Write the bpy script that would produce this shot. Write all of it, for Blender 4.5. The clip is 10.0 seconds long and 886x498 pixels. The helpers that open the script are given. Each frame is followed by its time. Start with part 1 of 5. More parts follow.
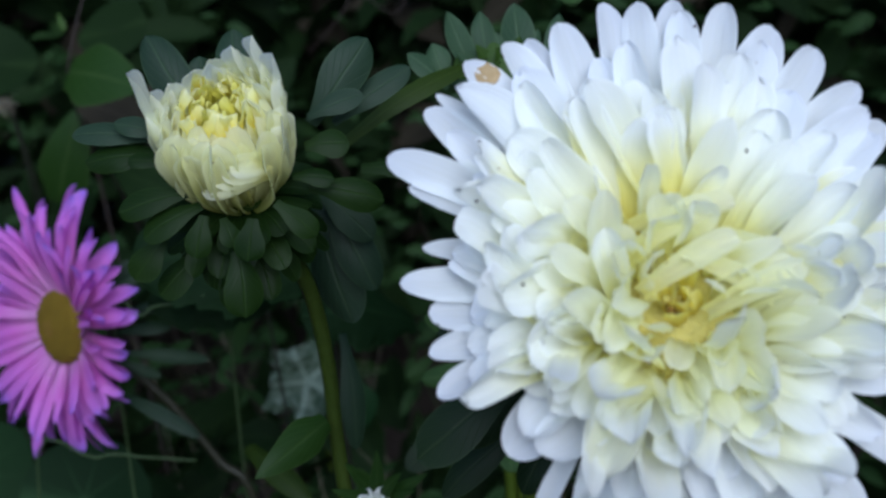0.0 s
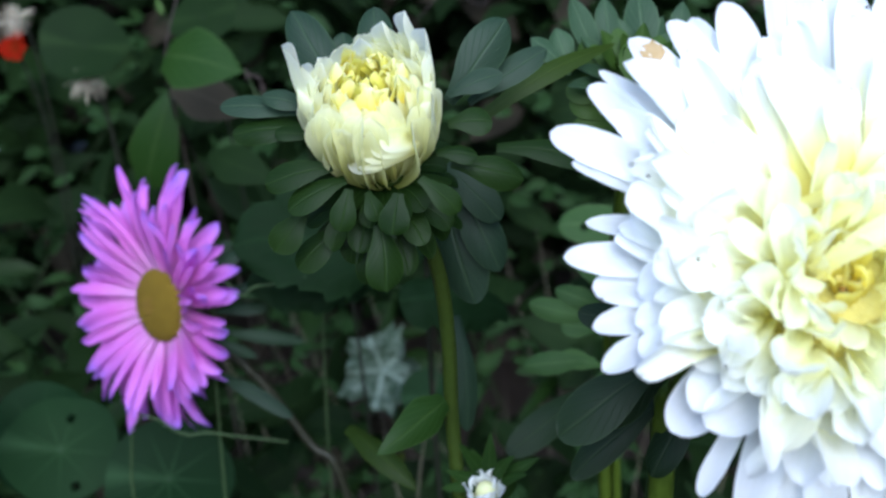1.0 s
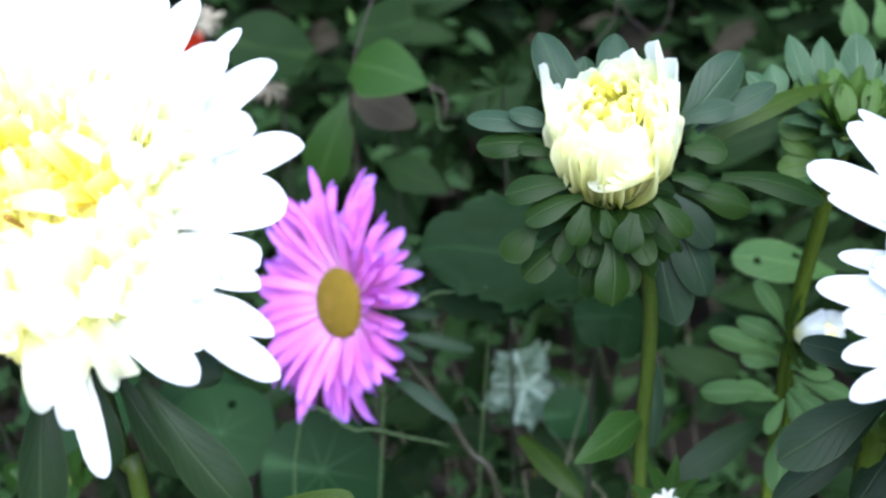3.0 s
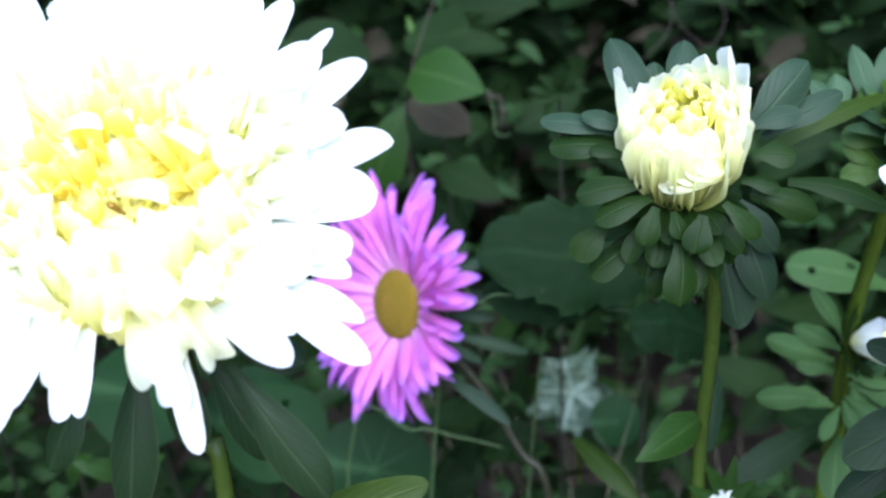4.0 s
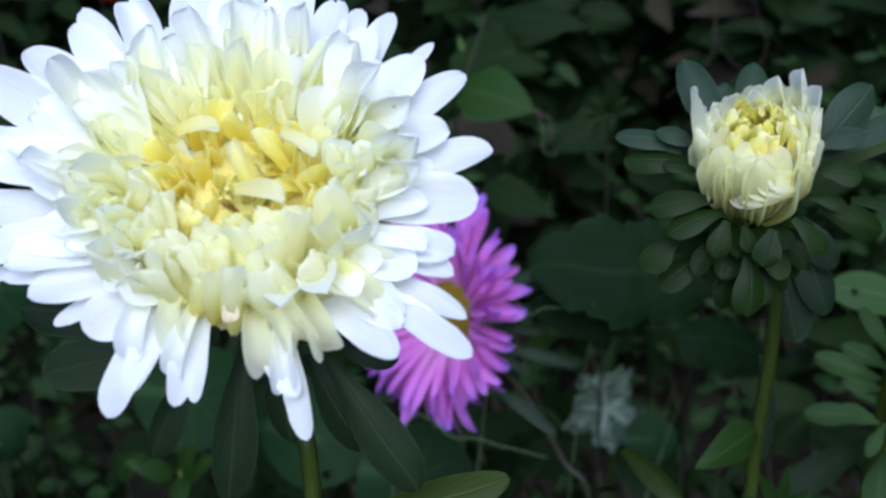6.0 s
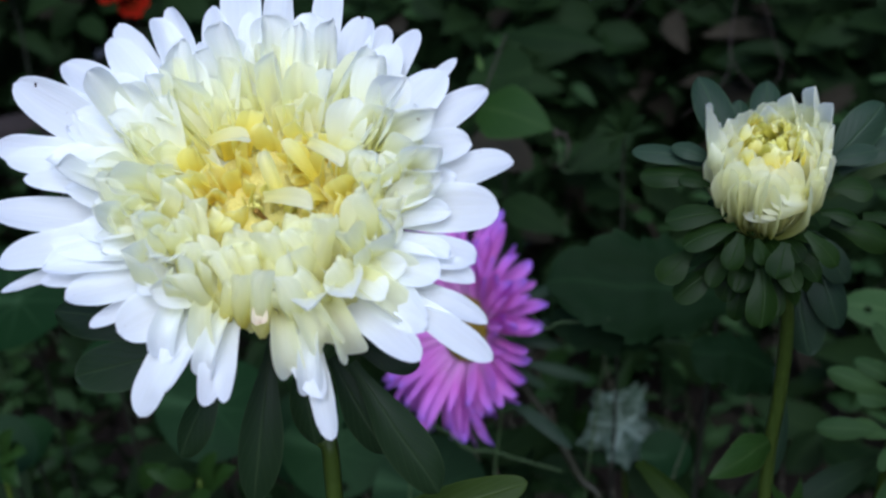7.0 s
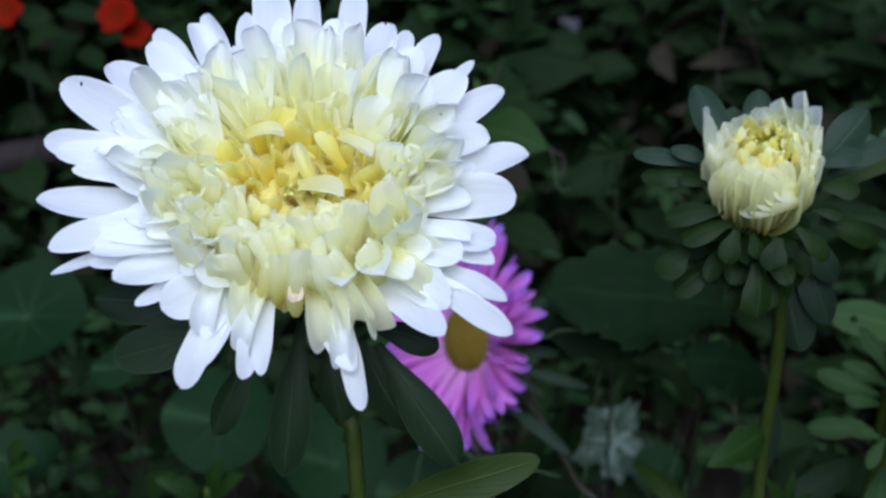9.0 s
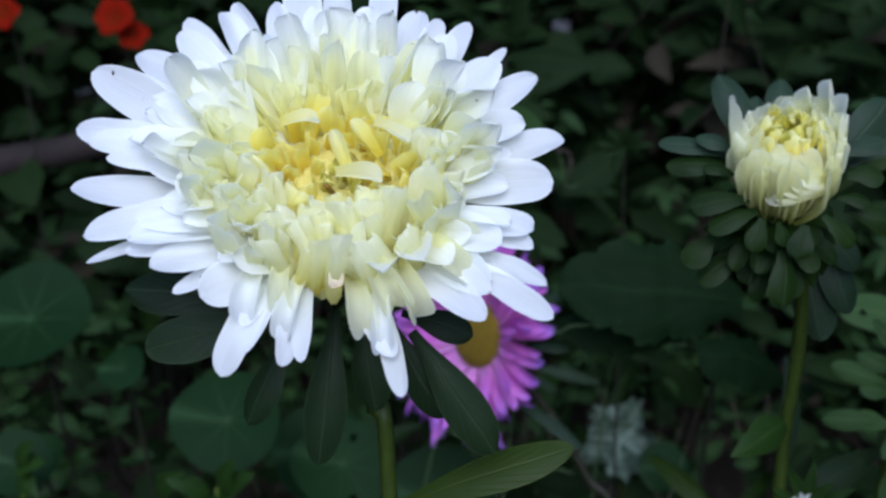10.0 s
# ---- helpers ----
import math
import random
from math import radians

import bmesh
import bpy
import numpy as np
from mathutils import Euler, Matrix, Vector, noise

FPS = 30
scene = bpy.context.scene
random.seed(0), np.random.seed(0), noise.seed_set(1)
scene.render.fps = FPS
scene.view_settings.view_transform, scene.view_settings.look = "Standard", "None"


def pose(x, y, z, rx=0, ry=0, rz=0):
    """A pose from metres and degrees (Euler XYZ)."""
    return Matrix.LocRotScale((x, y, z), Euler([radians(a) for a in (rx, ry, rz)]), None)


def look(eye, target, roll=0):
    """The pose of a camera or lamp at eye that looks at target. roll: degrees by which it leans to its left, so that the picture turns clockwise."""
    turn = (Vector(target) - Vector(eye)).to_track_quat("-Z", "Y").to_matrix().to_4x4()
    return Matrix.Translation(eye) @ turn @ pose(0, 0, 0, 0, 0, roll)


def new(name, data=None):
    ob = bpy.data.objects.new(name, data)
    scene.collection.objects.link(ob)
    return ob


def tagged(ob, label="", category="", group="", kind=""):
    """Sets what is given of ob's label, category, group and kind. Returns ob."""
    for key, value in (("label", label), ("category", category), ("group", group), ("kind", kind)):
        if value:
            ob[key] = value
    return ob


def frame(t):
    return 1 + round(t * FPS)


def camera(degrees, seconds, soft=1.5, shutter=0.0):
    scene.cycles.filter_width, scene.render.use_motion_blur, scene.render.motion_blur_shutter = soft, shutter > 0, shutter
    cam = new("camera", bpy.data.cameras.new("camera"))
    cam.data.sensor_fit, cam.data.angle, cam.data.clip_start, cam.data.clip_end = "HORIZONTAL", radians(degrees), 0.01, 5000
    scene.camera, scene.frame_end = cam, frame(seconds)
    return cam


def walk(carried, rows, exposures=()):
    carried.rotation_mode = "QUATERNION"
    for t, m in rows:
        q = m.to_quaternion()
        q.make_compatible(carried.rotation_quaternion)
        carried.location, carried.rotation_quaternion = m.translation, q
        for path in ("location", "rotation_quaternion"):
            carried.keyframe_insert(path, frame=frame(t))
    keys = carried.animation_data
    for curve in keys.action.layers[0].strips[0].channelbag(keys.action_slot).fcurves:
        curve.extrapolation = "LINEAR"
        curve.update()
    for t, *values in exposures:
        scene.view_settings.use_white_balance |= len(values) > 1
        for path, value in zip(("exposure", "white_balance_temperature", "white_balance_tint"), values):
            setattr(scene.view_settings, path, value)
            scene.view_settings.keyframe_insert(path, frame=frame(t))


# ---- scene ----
cam = camera(43.0, 10.0, soft=2.5)
PATH = [
    (0.0, pose(0.0000, -0.0000, 0.6000, 64.90, 4.98, -2.33)),
    (0.5, pose(-0.0125, -0.0019, 0.5982, 64.99, 4.58, -1.26)),
    (1.0, pose(-0.0239, -0.0026, 0.5977, 65.13, 4.38, 0.01)),
    (1.5, pose(-0.0375, -0.0036, 0.5999, 65.39, 3.50, 1.73)),
    (2.0, pose(-0.0447, -0.0057, 0.6011, 65.47, 3.05, 2.94)),
    (2.5, pose(-0.0504, -0.0095, 0.6038, 65.94, 2.40, 4.73)),
    (3.0, pose(-0.0538, -0.0160, 0.6029, 66.49, 2.24, 6.50)),
    (4.5, pose(-0.0660, -0.0289, 0.6029, 67.43, 1.75, 9.02)),
    (5.0, pose(-0.0708, -0.0322, 0.6053, 67.65, 1.44, 9.22)),
    (5.5, pose(-0.0762, -0.0368, 0.6042, 67.95, 1.10, 9.26)),
    (7.0, pose(-0.0765, -0.0490, 0.6047, 69.41, 0.73, 10.49)),
    (7.5, pose(-0.0760, -0.0554, 0.6040, 70.05, 0.80, 10.62)),
    (8.0, pose(-0.0756, -0.0621, 0.6005, 70.60, 0.56, 10.48)),
    (8.5, pose(-0.0763, -0.0667, 0.6009, 71.21, 0.67, 10.19)),
    (9.0, pose(-0.0811, -0.0706, 0.5995, 71.42, 0.47, 9.68)),
    (9.5, pose(-0.0835, -0.0717, 0.5986, 71.62, 0.56, 8.98)),
    (10.0, pose(-0.0927, -0.0737, 0.5951, 71.78, 0.58, 8.77)),
]
COOL, TINT = 5700, 10
EXPOSURES = [(t, stops, COOL - 200 if t < 2 or t > 4 else COOL, TINT + 4 if t > 5.2 else TINT) for t, stops in (
    (0.0, 0.84), (0.5, 1.14), (1.0, 1.74), (1.5, 2.30), (2.0, 2.68), (2.5, 2.78), (3.0, 2.70), (4.5, 2.33),
    (5.0, 2.07), (5.5, 1.64), (5.7, 1.47), (6.8, 1.04), (7.5, 1.03), (10.0, 1.01))]
walk(cam, PATH, EXPOSURES)
cam.data.dof.use_dof, cam.data.dof.focus_distance, cam.data.dof.aperture_fstop = True, 0.262, 16.0

# ---- daylight: open shade under a bright sky ----
world = bpy.data.worlds.new("sky")
scene.world = world
world.use_nodes = True
wn = world.node_tree
sky = wn.nodes.new("ShaderNodeTexSky")
sky.sky_type = "NISHITA"
sky.sun_disc = False
sky.sun_elevation, sky.sun_rotation = radians(42), radians(170)
wn.links.new(sky.outputs[0], wn.nodes["Background"].inputs[0])
wn.nodes["Background"].inputs[1].default_value = 0.14
sun = new("sun", bpy.data.lights.new("sun", "SUN"))
sun.data.energy, sun.data.angle, sun.data.color = 1.5, radians(50), (1.0, 0.98, 0.95)
sun.matrix_world = look((0.18, -1.0, 0.92), (0, 0, 0))


# ---- materials ----
def nodes(name):
    m = bpy.data.materials.new(name)
    m.use_nodes = True
    t = m.node_tree
    return m, t, t.nodes["Principled BSDF"], t.nodes["Material Output"]


def mix(t, fac, a, b, blend="MIX"):
    n = t.nodes.new("ShaderNodeMix")
    n.data_type, n.blend_type = "RGBA", blend
    for k, v in ((0, fac), (6, a), (7, b)):
        if hasattr(v, "is_linked"):
            t.links.new(v, n.inputs[k])
        else:
            n.inputs[k].default_value = v if k == 0 else (*v, 1)
    return n.outputs[2]


def noise_tex(t, scale, detail=4, vec=None):
    n = t.nodes.new("ShaderNodeTexNoise")
    n.inputs["Scale"].default_value, n.inputs["Detail"].default_value = scale, detail
    if vec is None:
        c = t.nodes.new("ShaderNodeTexCoord")
        vec = c.outputs["Object"]
    t.links.new(vec, n.inputs["Vector"])
    return n.outputs[0]


def ramp(t, fac, stops):
    r = t.nodes.new("ShaderNodeValToRGB")
    t.links.new(fac, r.inputs[0])
    e = r.color_ramp.elements
    while len(e) < len(stops):
        e.new(0.5)
    for k, (p, c) in zip(e, stops):
        k.position = p
        k.color = (*c, 1) if len(c) == 3 else c
    return r.outputs[0]


def maths(t, op, a, b=0.0, clamp=False):
    n = t.nodes.new("ShaderNodeMath")
    n.operation, n.use_clamp = op, clamp
    for k, v in ((0, a), (1, b)):
        if hasattr(v, "is_linked"):
            t.links.new(v, n.inputs[k])
        else:
            n.inputs[k].default_value = v
    return n.outputs[0]


def uv_xy(t):
    u = t.nodes.new("ShaderNodeUVMap")
    s = t.nodes.new("ShaderNodeSeparateXYZ")
    t.links.new(u.outputs[0], s.inputs[0])
    return s.outputs[0], s.outputs[1], u.outputs[0]


def thin(t, p, out, color, amount, tint=(1, 1, 1)):
    """Let light through a thin sheet: a share of translucent scatter beside the surface."""
    tr = t.nodes.new("ShaderNodeBsdfTranslucent")
    t.links.new(mix(t, 1.0, color, tint, "MULTIPLY"), tr.inputs[0])
    ms = t.nodes.new("ShaderNodeMixShader")
    ms.inputs[0].default_value = amount
    t.links.new(p.outputs[0], ms.inputs[1])
    t.links.new(tr.outputs[0], ms.inputs[2])
    t.links.new(ms.outputs[0], out.inputs[0])


def bump(t, p, height, strength, distance=0.001):
    b = t.nodes.new("ShaderNodeBump")
    b.inputs["Strength"].default_value, b.inputs["Distance"].default_value = strength, distance
    t.links.new(height, b.inputs["Height"])
    t.links.new(b.outputs[0], p.inputs["Normal"])


def petal_mat(name, stops, through_share, rough=0.55, tint=(1, 1, 1), streak=(0.94, 0.94, 0.9), shine=0.3):
    m, t, p, out = nodes(name)
    x, y, uv = uv_xy(t)
    info = t.nodes.new("ShaderNodeObjectInfo")
    jitter = maths(t, "MULTIPLY", maths(t, "SUBTRACT", info.outputs["Random"], 0.5), 0.22)
    base = ramp(t, maths(t, "ADD", y, jitter, True), stops)
    # fine lengthwise veins
    mp = t.nodes.new("ShaderNodeMapping")
    mp.inputs["Scale"].default_value = (11, 1.0, 1)
    t.links.new(uv, mp.inputs["Vector"])
    veins = noise_tex(t, 2.0, 3, mp.outputs[0])
    col = mix(t, maths(t, "MULTIPLY", maths(t, "SUBTRACT", veins, 0.40, True), 2.0, True), base, mix(t, 1.0, base, streak, "MULTIPLY"))
    # small brown bruises
    sp = noise_tex(t, 420, 1)
    spots = ramp(t, sp, ((0.79, (0, 0, 0)), (0.83, (1, 1, 1))))
    col = mix(t, maths(t, "MULTIPLY", spots, 0.6), col, (0.30, 0.2, 0.09))
    t.links.new(col, p.inputs["Base Color"])
    p.inputs["Roughness"].default_value = rough
    p.inputs["Specular IOR Level"].default_value = shine
    bump(t, p, veins, 0.45, 0.0007)
    thin(t, p, out, col, through_share, tint)
    return m


PETAL_WHITE = petal_mat("white petal", ((0.0, (0.88, 0.80, 0.18)), (0.22, (0.92, 0.90, 0.44)), (0.42, (0.94, 0.94, 0.74)), (0.7, (0.93, 0.94, 0.87)), (1.0, (0.92, 0.93, 0.91))), 0.55)
# white petal whose tip colour holds the bluish sky shade of the outer rays
PETAL_RAY = petal_mat("sky-tinted white petal", ((0.0, (0.82, 0.82, 0.42)), (0.16, (0.89, 0.90, 0.70)), (0.34, (0.90, 0.92, 0.87)), (1.0, (0.87, 0.89, 0.93))), 0.52)
PETAL_BACK = petal_mat("yellow-footed white petal", ((0.0, (0.88, 0.76, 0.13)), (0.30, (0.92, 0.87, 0.34)), (0.52, (0.94, 0.93, 0.66)), (0.72, (0.93, 0.94, 0.90)), (1.0, (0.92, 0.93, 0.93))), 0.5)
PETAL_CROWN = petal_mat("crown petal", ((0.0, (0.93, 0.84, 0.22)), (0.25, (0.95, 0.92, 0.44)), (0.55, (0.96, 0.95, 0.62)), (1.0, (0.96, 0.96, 0.78))), 0.72)
PETAL_FRILL = petal_mat("frilled petal", ((0.0, (0.95, 0.92, 0.46)), (0.4, (0.96, 0.96, 0.68)), (1.0, (0.96, 0.96, 0.84))), 0.72)
PETAL_BLUSH = petal_mat("blushed petal", ((0.0, (0.90, 0.88, 0.64)), (0.5, (0.89, 0.78, 0.58)), (1.0, (0.84, 0.66, 0.50))), 0.4)
PETAL_CREAM = petal_mat("cream petal", ((0.0, (0.90, 0.76, 0.10)), (0.35, (0.93, 0.86, 0.26)), (0.7, (0.94, 0.92, 0.46)), (1.0, (0.95, 0.94, 0.68))), 0.6)
PETAL_YELLOW = petal_mat("yellow petal", ((0.0, (0.88, 0.70, 0.06)), (0.4, (0.92, 0.80, 0.15)), (0.8, (0.93, 0.87, 0.30)), (1.0, (0.94, 0.91, 0.48))), 0.58)
PETAL_LEMON = petal_mat("greenish yellow petal", ((0.0, (0.46, 0.42, 0.04)), (0.5, (0.74, 0.69, 0.11)), (1.0, (0.88, 0.85, 0.28))), 0.45)
PETAL_BUD = petal_mat("bud petal", ((0.0, (0.32, 0.36, 0.06)), (0.20, (0.54, 0.55, 0.16)), (0.42, (0.74, 0.74, 0.34)), (0.70, (0.88, 0.88, 0.54)), (1.0, (0.94, 0.95, 0.76))), 0.66)
PETAL_PINK = petal_mat("pink petal", ((0.0, (0.74, 0.36, 0.66)), (0.3, (0.72, 0.22, 0.64)), (0.7, (0.64, 0.22, 0.70)), (1.0, (0.42, 0.22, 0.76))), 0.36, 0.5, (1, 0.6, 0.9), (0.8, 0.5, 0.88))
PETAL_RED = petal_mat("red petal", ((0.0, (0.11, 0.011, 0.002)), (0.5, (0.15, 0.006, 0.0015)), (1.0, (0.17, 0.007, 0.002))), 0.15, 0.8, shine=0.02)


def leaf_mat(name, deep, light, vein, gloss=0.55, sheet=0.15, blade_veins=7.0, radial=False, shine=0.14):
    m, t, p, out = nodes(name)
    x, y, uv = uv_xy(t)
    info = t.nodes.new("ShaderNodeObjectInfo")
    geo = t.nodes.new("ShaderNodeNewGeometry")
    rnd = maths(t, "FRACT", maths(t, "ADD", info.outputs["Random"], geo.outputs["Random Per Island"]))
    n1, n2 = noise_tex(t, 60, 4), noise_tex(t, 400, 3)
    f = maths(t, "ADD", maths(t, "MULTIPLY", rnd, 0.6), maths(t, "MULTIPLY", n1, 0.5), True)
    col = mix(t, f, deep, light)
    col = mix(t, maths(t, "MULTIPLY", n2, 0.35), col, mix(t, 1.0, col, (0.6, 0.62, 0.6), "MULTIPLY"))
    # midrib and side veins, from the blade's own coordinates
    off = maths(t, "ABSOLUTE", maths(t, "SUBTRACT", x, 0.5))
    mid = maths(t, "SUBTRACT", 1.0, maths(t, "MULTIPLY", off, 22.0), True)
    side = maths(t, "FRACT", maths(t, "SUBTRACT", maths(t, "MULTIPLY", y, blade_veins), maths(t, "MULTIPLY", off, 6.0)))
    side = maths(t, "SUBTRACT", 1.0, maths(t, "MULTIPLY", maths(t, "ABSOLUTE", maths(t, "SUBTRACT", side, 0.5)), 12.0), True)
    lines = maths(t, "MAXIMUM", mid, maths(t, "MULTIPLY", side, 0.45))
    if radial:  # veins that run from the stalk to the rim of a round leaf
        spoke = maths(t, "ABSOLUTE", maths(t, "SUBTRACT", maths(t, "FRACT", maths(t, "MULTIPLY", x, 9.0)), 0.5))
        lines = maths(t, "SUBTRACT", 1.0, maths(t, "MULTIPLY", maths(t, "MULTIPLY", spoke, y), 26.0), True)
        lines = maths(t, "MULTIPLY", lines, maths(t, "SUBTRACT", 1.0, y, True))
        spot = maths(t, "SUBTRACT", 1.0, maths(t, "MULTIPLY", y, 9.0), True)  # pale where the stalk joins
        lines = maths(t, "MAXIMUM", lines, maths(t, "MULTIPLY", spot, 1.3))
    col = mix(t, maths(t, "MULTIPLY", lines, 0.7), col, vein)
    # pale rim of the blade
    rim = maths(t, "MULTIPLY", maths(t, "SUBTRACT", off, 0.455, True), 22.0, True)
    col = mix(t, maths(t, "MULTIPLY", rim, 0.7), col, vein)
    t.links.new(col, p.inputs["Base Color"])
    p.inputs["Roughness"].default_value = gloss
    p.inputs["Specular IOR Level"].default_value = shine
    bump(t, p, maths(t, "ADD", lines, maths(t, "MULTIPLY", n1, 1.5)), 0.35, 0.0006)
    thin(t, p, out, col, sheet, (0.9, 1.0, 0.4))
    return m


LEAF = {
    "bract": leaf_mat("aster bract", (0.0055, 0.0165, 0.0022), (0.0125, 0.0285, 0.0046), (0.0190, 0.0400, 0.0070), 0.45, 0.25, shine=0.10),
    "slate": leaf_mat("slate green bract", (0.0110, 0.0250, 0.0130), (0.0195, 0.0390, 0.0195), (0.0340, 0.0600, 0.0270), 0.5, shine=0.14),
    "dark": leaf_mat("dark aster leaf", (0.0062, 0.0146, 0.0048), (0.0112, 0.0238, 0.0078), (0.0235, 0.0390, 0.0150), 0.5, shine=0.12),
    "pale": leaf_mat("pale aster leaf", (0.0200, 0.0480, 0.0125), (0.0400, 0.0820, 0.0215), (0.0720, 0.1220, 0.0400), shine=0.10),
    "strap": leaf_mat("strap leaf", (0.0130, 0.0270, 0.0018), (0.0220, 0.0400, 0.0030), (0.0340, 0.0540, 0.0060), 0.5, 0.2),
    "young": leaf_mat("young aster leaf", (0.0220, 0.0500, 0.0060), (0.0400, 0.0800, 0.0120), (0.0600, 0.1050, 0.0200), 0.5, 0.25),
    "sage": leaf_mat("sage green aster leaf", (0.0190, 0.0420, 0.0190), (0.0360, 0.0700, 0.0310), (0.0680, 0.1120, 0.0520), 0.5, shine=0.14),
    "heart": leaf_mat("heart leaf", (0.0078, 0.0240, 0.0028), (0.0160, 0.0410, 0.0052), (0.0330, 0.0600, 0.0140), 0.5, 0.15),
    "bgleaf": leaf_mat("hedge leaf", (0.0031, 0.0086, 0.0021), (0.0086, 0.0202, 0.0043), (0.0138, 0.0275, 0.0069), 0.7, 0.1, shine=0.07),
    "weed": leaf_mat("weed leaf", (0.0077, 0.0241, 0.0047), (0.0163, 0.0396, 0.0082), (0.0249, 0.0490, 0.0120), 0.7, 0.1),
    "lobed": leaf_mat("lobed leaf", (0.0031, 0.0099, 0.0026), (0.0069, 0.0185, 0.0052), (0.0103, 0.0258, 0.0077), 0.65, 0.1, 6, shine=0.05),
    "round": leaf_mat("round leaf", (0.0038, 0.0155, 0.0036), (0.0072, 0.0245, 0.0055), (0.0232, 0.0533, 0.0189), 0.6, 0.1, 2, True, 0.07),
}


def silver_mat():
    """Pale crinkled blade with a net of silvery veins."""
    m, t, p, out = nodes("silver-veined leaf")
    c = t.nodes.new("ShaderNodeTexCoord")
    vo = t.nodes.new("ShaderNodeTexVoronoi")
    vo.feature = "DISTANCE_TO_EDGE"
    vo.inputs["Scale"].default_value = 130
    t.links.new(c.outputs["Object"], vo.inputs["Vector"])
    x, y, uv = uv_xy(t)
    spoke = maths(t, "ABSOLUTE", maths(t, "SUBTRACT", maths(t, "FRACT", maths(t, "MULTIPLY", x, 5.0)), 0.5))
    main = maths(t, "SUBTRACT", 1.0, maths(t, "MULTIPLY", maths(t, "MULTIPLY", spoke, y), 14.0), True)
    net = maths(t, "SUBTRACT", 1.0, maths(t, "MULTIPLY", vo.outputs["Distance"], 9.0), True)
    lines = maths(t, "MAXIMUM", main, maths(t, "MULTIPLY", net, 0.55))
    n1 = noise_tex(t, 70, 4)
    col = mix(t, n1, (0.010, 0.026, 0.010), (0.026, 0.050, 0.023))
    col = mix(t, maths(t, "MULTIPLY", lines, 0.85), col, (0.15, 0.19, 0.145))
    t.links.new(col, p.inputs["Base Color"])
    p.inputs["Roughness"].default_value = 0.65
    bump(t, p, maths(t, "ADD", lines, n1), 0.5, 0.001)
    return m


LEAF["silver"] = silver_mat()
LEAF["olive"] = LEAF["strap"]
LEAF["dry"] = leaf_mat("withered leaf", (0.012, 0.011, 0.0075), (0.034, 0.029, 0.019), (0.045, 0.039, 0.026), 0.85, 0.1, shine=0.05)


def plain_mat(name, a, b, rough=0.6, scale=120, relief=0.3):
    m, t, p, out = nodes(name)
    n1, n2 = noise_tex(t, scale, 5), noise_tex(t, scale * 0.15, 3)
    col = mix(t, n1, a, b)
    col = mix(t, maths(t, "MULTIPLY", n2, 0.5), col, mix(t, 1.0, col, (0.55, 0.55, 0.55), "MULTIPLY"))
    t.links.new(col, p.inputs["Base Color"])
    p.inputs["Roughness"].default_value = rough
    p.inputs["Specular IOR Level"].default_value = 0.2
    bump(t, p, n1, relief, 0.002)
    return m


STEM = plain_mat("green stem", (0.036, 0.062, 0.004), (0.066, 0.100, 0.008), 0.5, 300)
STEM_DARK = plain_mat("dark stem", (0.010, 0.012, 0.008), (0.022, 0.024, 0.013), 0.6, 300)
# green stem again, with the shade under the blooms put into its colour
STEM_SHADE = plain_mat("shaded green stem", (0.020, 0.036, 0.004), (0.038, 0.060, 0.007), 0.5, 300)
PINK_STEM = plain_mat("brown stem", (0.014, 0.017, 0.008), (0.034, 0.032, 0.018), 0.45, 300)
GRASS = plain_mat("grass stalk", (0.035, 0.065, 0.022), (0.065, 0.10, 0.038), 0.6, 300)
TWIG = plain_mat("brown twig", (0.022, 0.016, 0.013), (0.048, 0.036, 0.030), 0.8, 200)
SOIL = plain_mat("soil", (0.030, 0.024, 0.020), (0.065, 0.052, 0.043), 0.95, 40, 0.8)
BARK = plain_mat("bark", (0.012, 0.009, 0.008), (0.026, 0.019, 0.017), 0.85, 60, 0.8)
STRAW = plain_mat("dry grass", (0.10, 0.09, 0.06), (0.19, 0.17, 0.11), 0.8, 300)
SEED = plain_mat("dry seed head", (0.36, 0.31, 0.22), (0.58, 0.52, 0.40), 0.8, 400)
DISC = plain_mat("yellow disc", (0.78, 0.66, 0.13), (0.88, 0.80, 0.28), 0.8, 1500, 0.8)
DISC_OCHRE = plain_mat("ochre disc", (0.17, 0.105, 0.009), (0.28, 0.19, 0.016), 0.85, 1500, 0.8)
BRUISE = plain_mat("brown bruise", (0.26, 0.17, 0.07), (0.42, 0.31, 0.16), 0.7, 900)
SPECK = plain_mat("dark speck", (0.02, 0.015, 0.012), (0.06, 0.04, 0.03), 0.7, 900)
DISC_BROWN = plain_mat("brown floret", (0.16, 0.08, 0.015), (0.3, 0.18, 0.03), 0.8, 1500)


# ---- building blocks ----
PLACE = {}


def thing(name, base, label, category, group="", kind=""):
    ob = new(name)
    ob.empty_display_size = 0.01
    PLACE[ob] = Matrix.Translation(base)
    ob.matrix_basis = PLACE[ob]
    return tagged(ob, label, category, group, kind)


def part(name, bm, material, parent, label="", m=None):
    """Link a bmesh or mesh, whose points are in the world or in the pose m, as one part of its parent."""
    if isinstance(bm, bmesh.types.BMesh):
        me = bpy.data.meshes.new(name)
        bm.to_mesh(me)
        bm.free()
    else:
        me = bm
    if not me.materials:
        me.materials.append(material)
    me.shade_smooth()
    ob = new(name, me)
    ob.parent = parent
    PLACE[ob] = m if m is not None else Matrix()
    ob.matrix_basis = PLACE[parent].inverted() @ PLACE[ob]
    return tagged(ob, label)


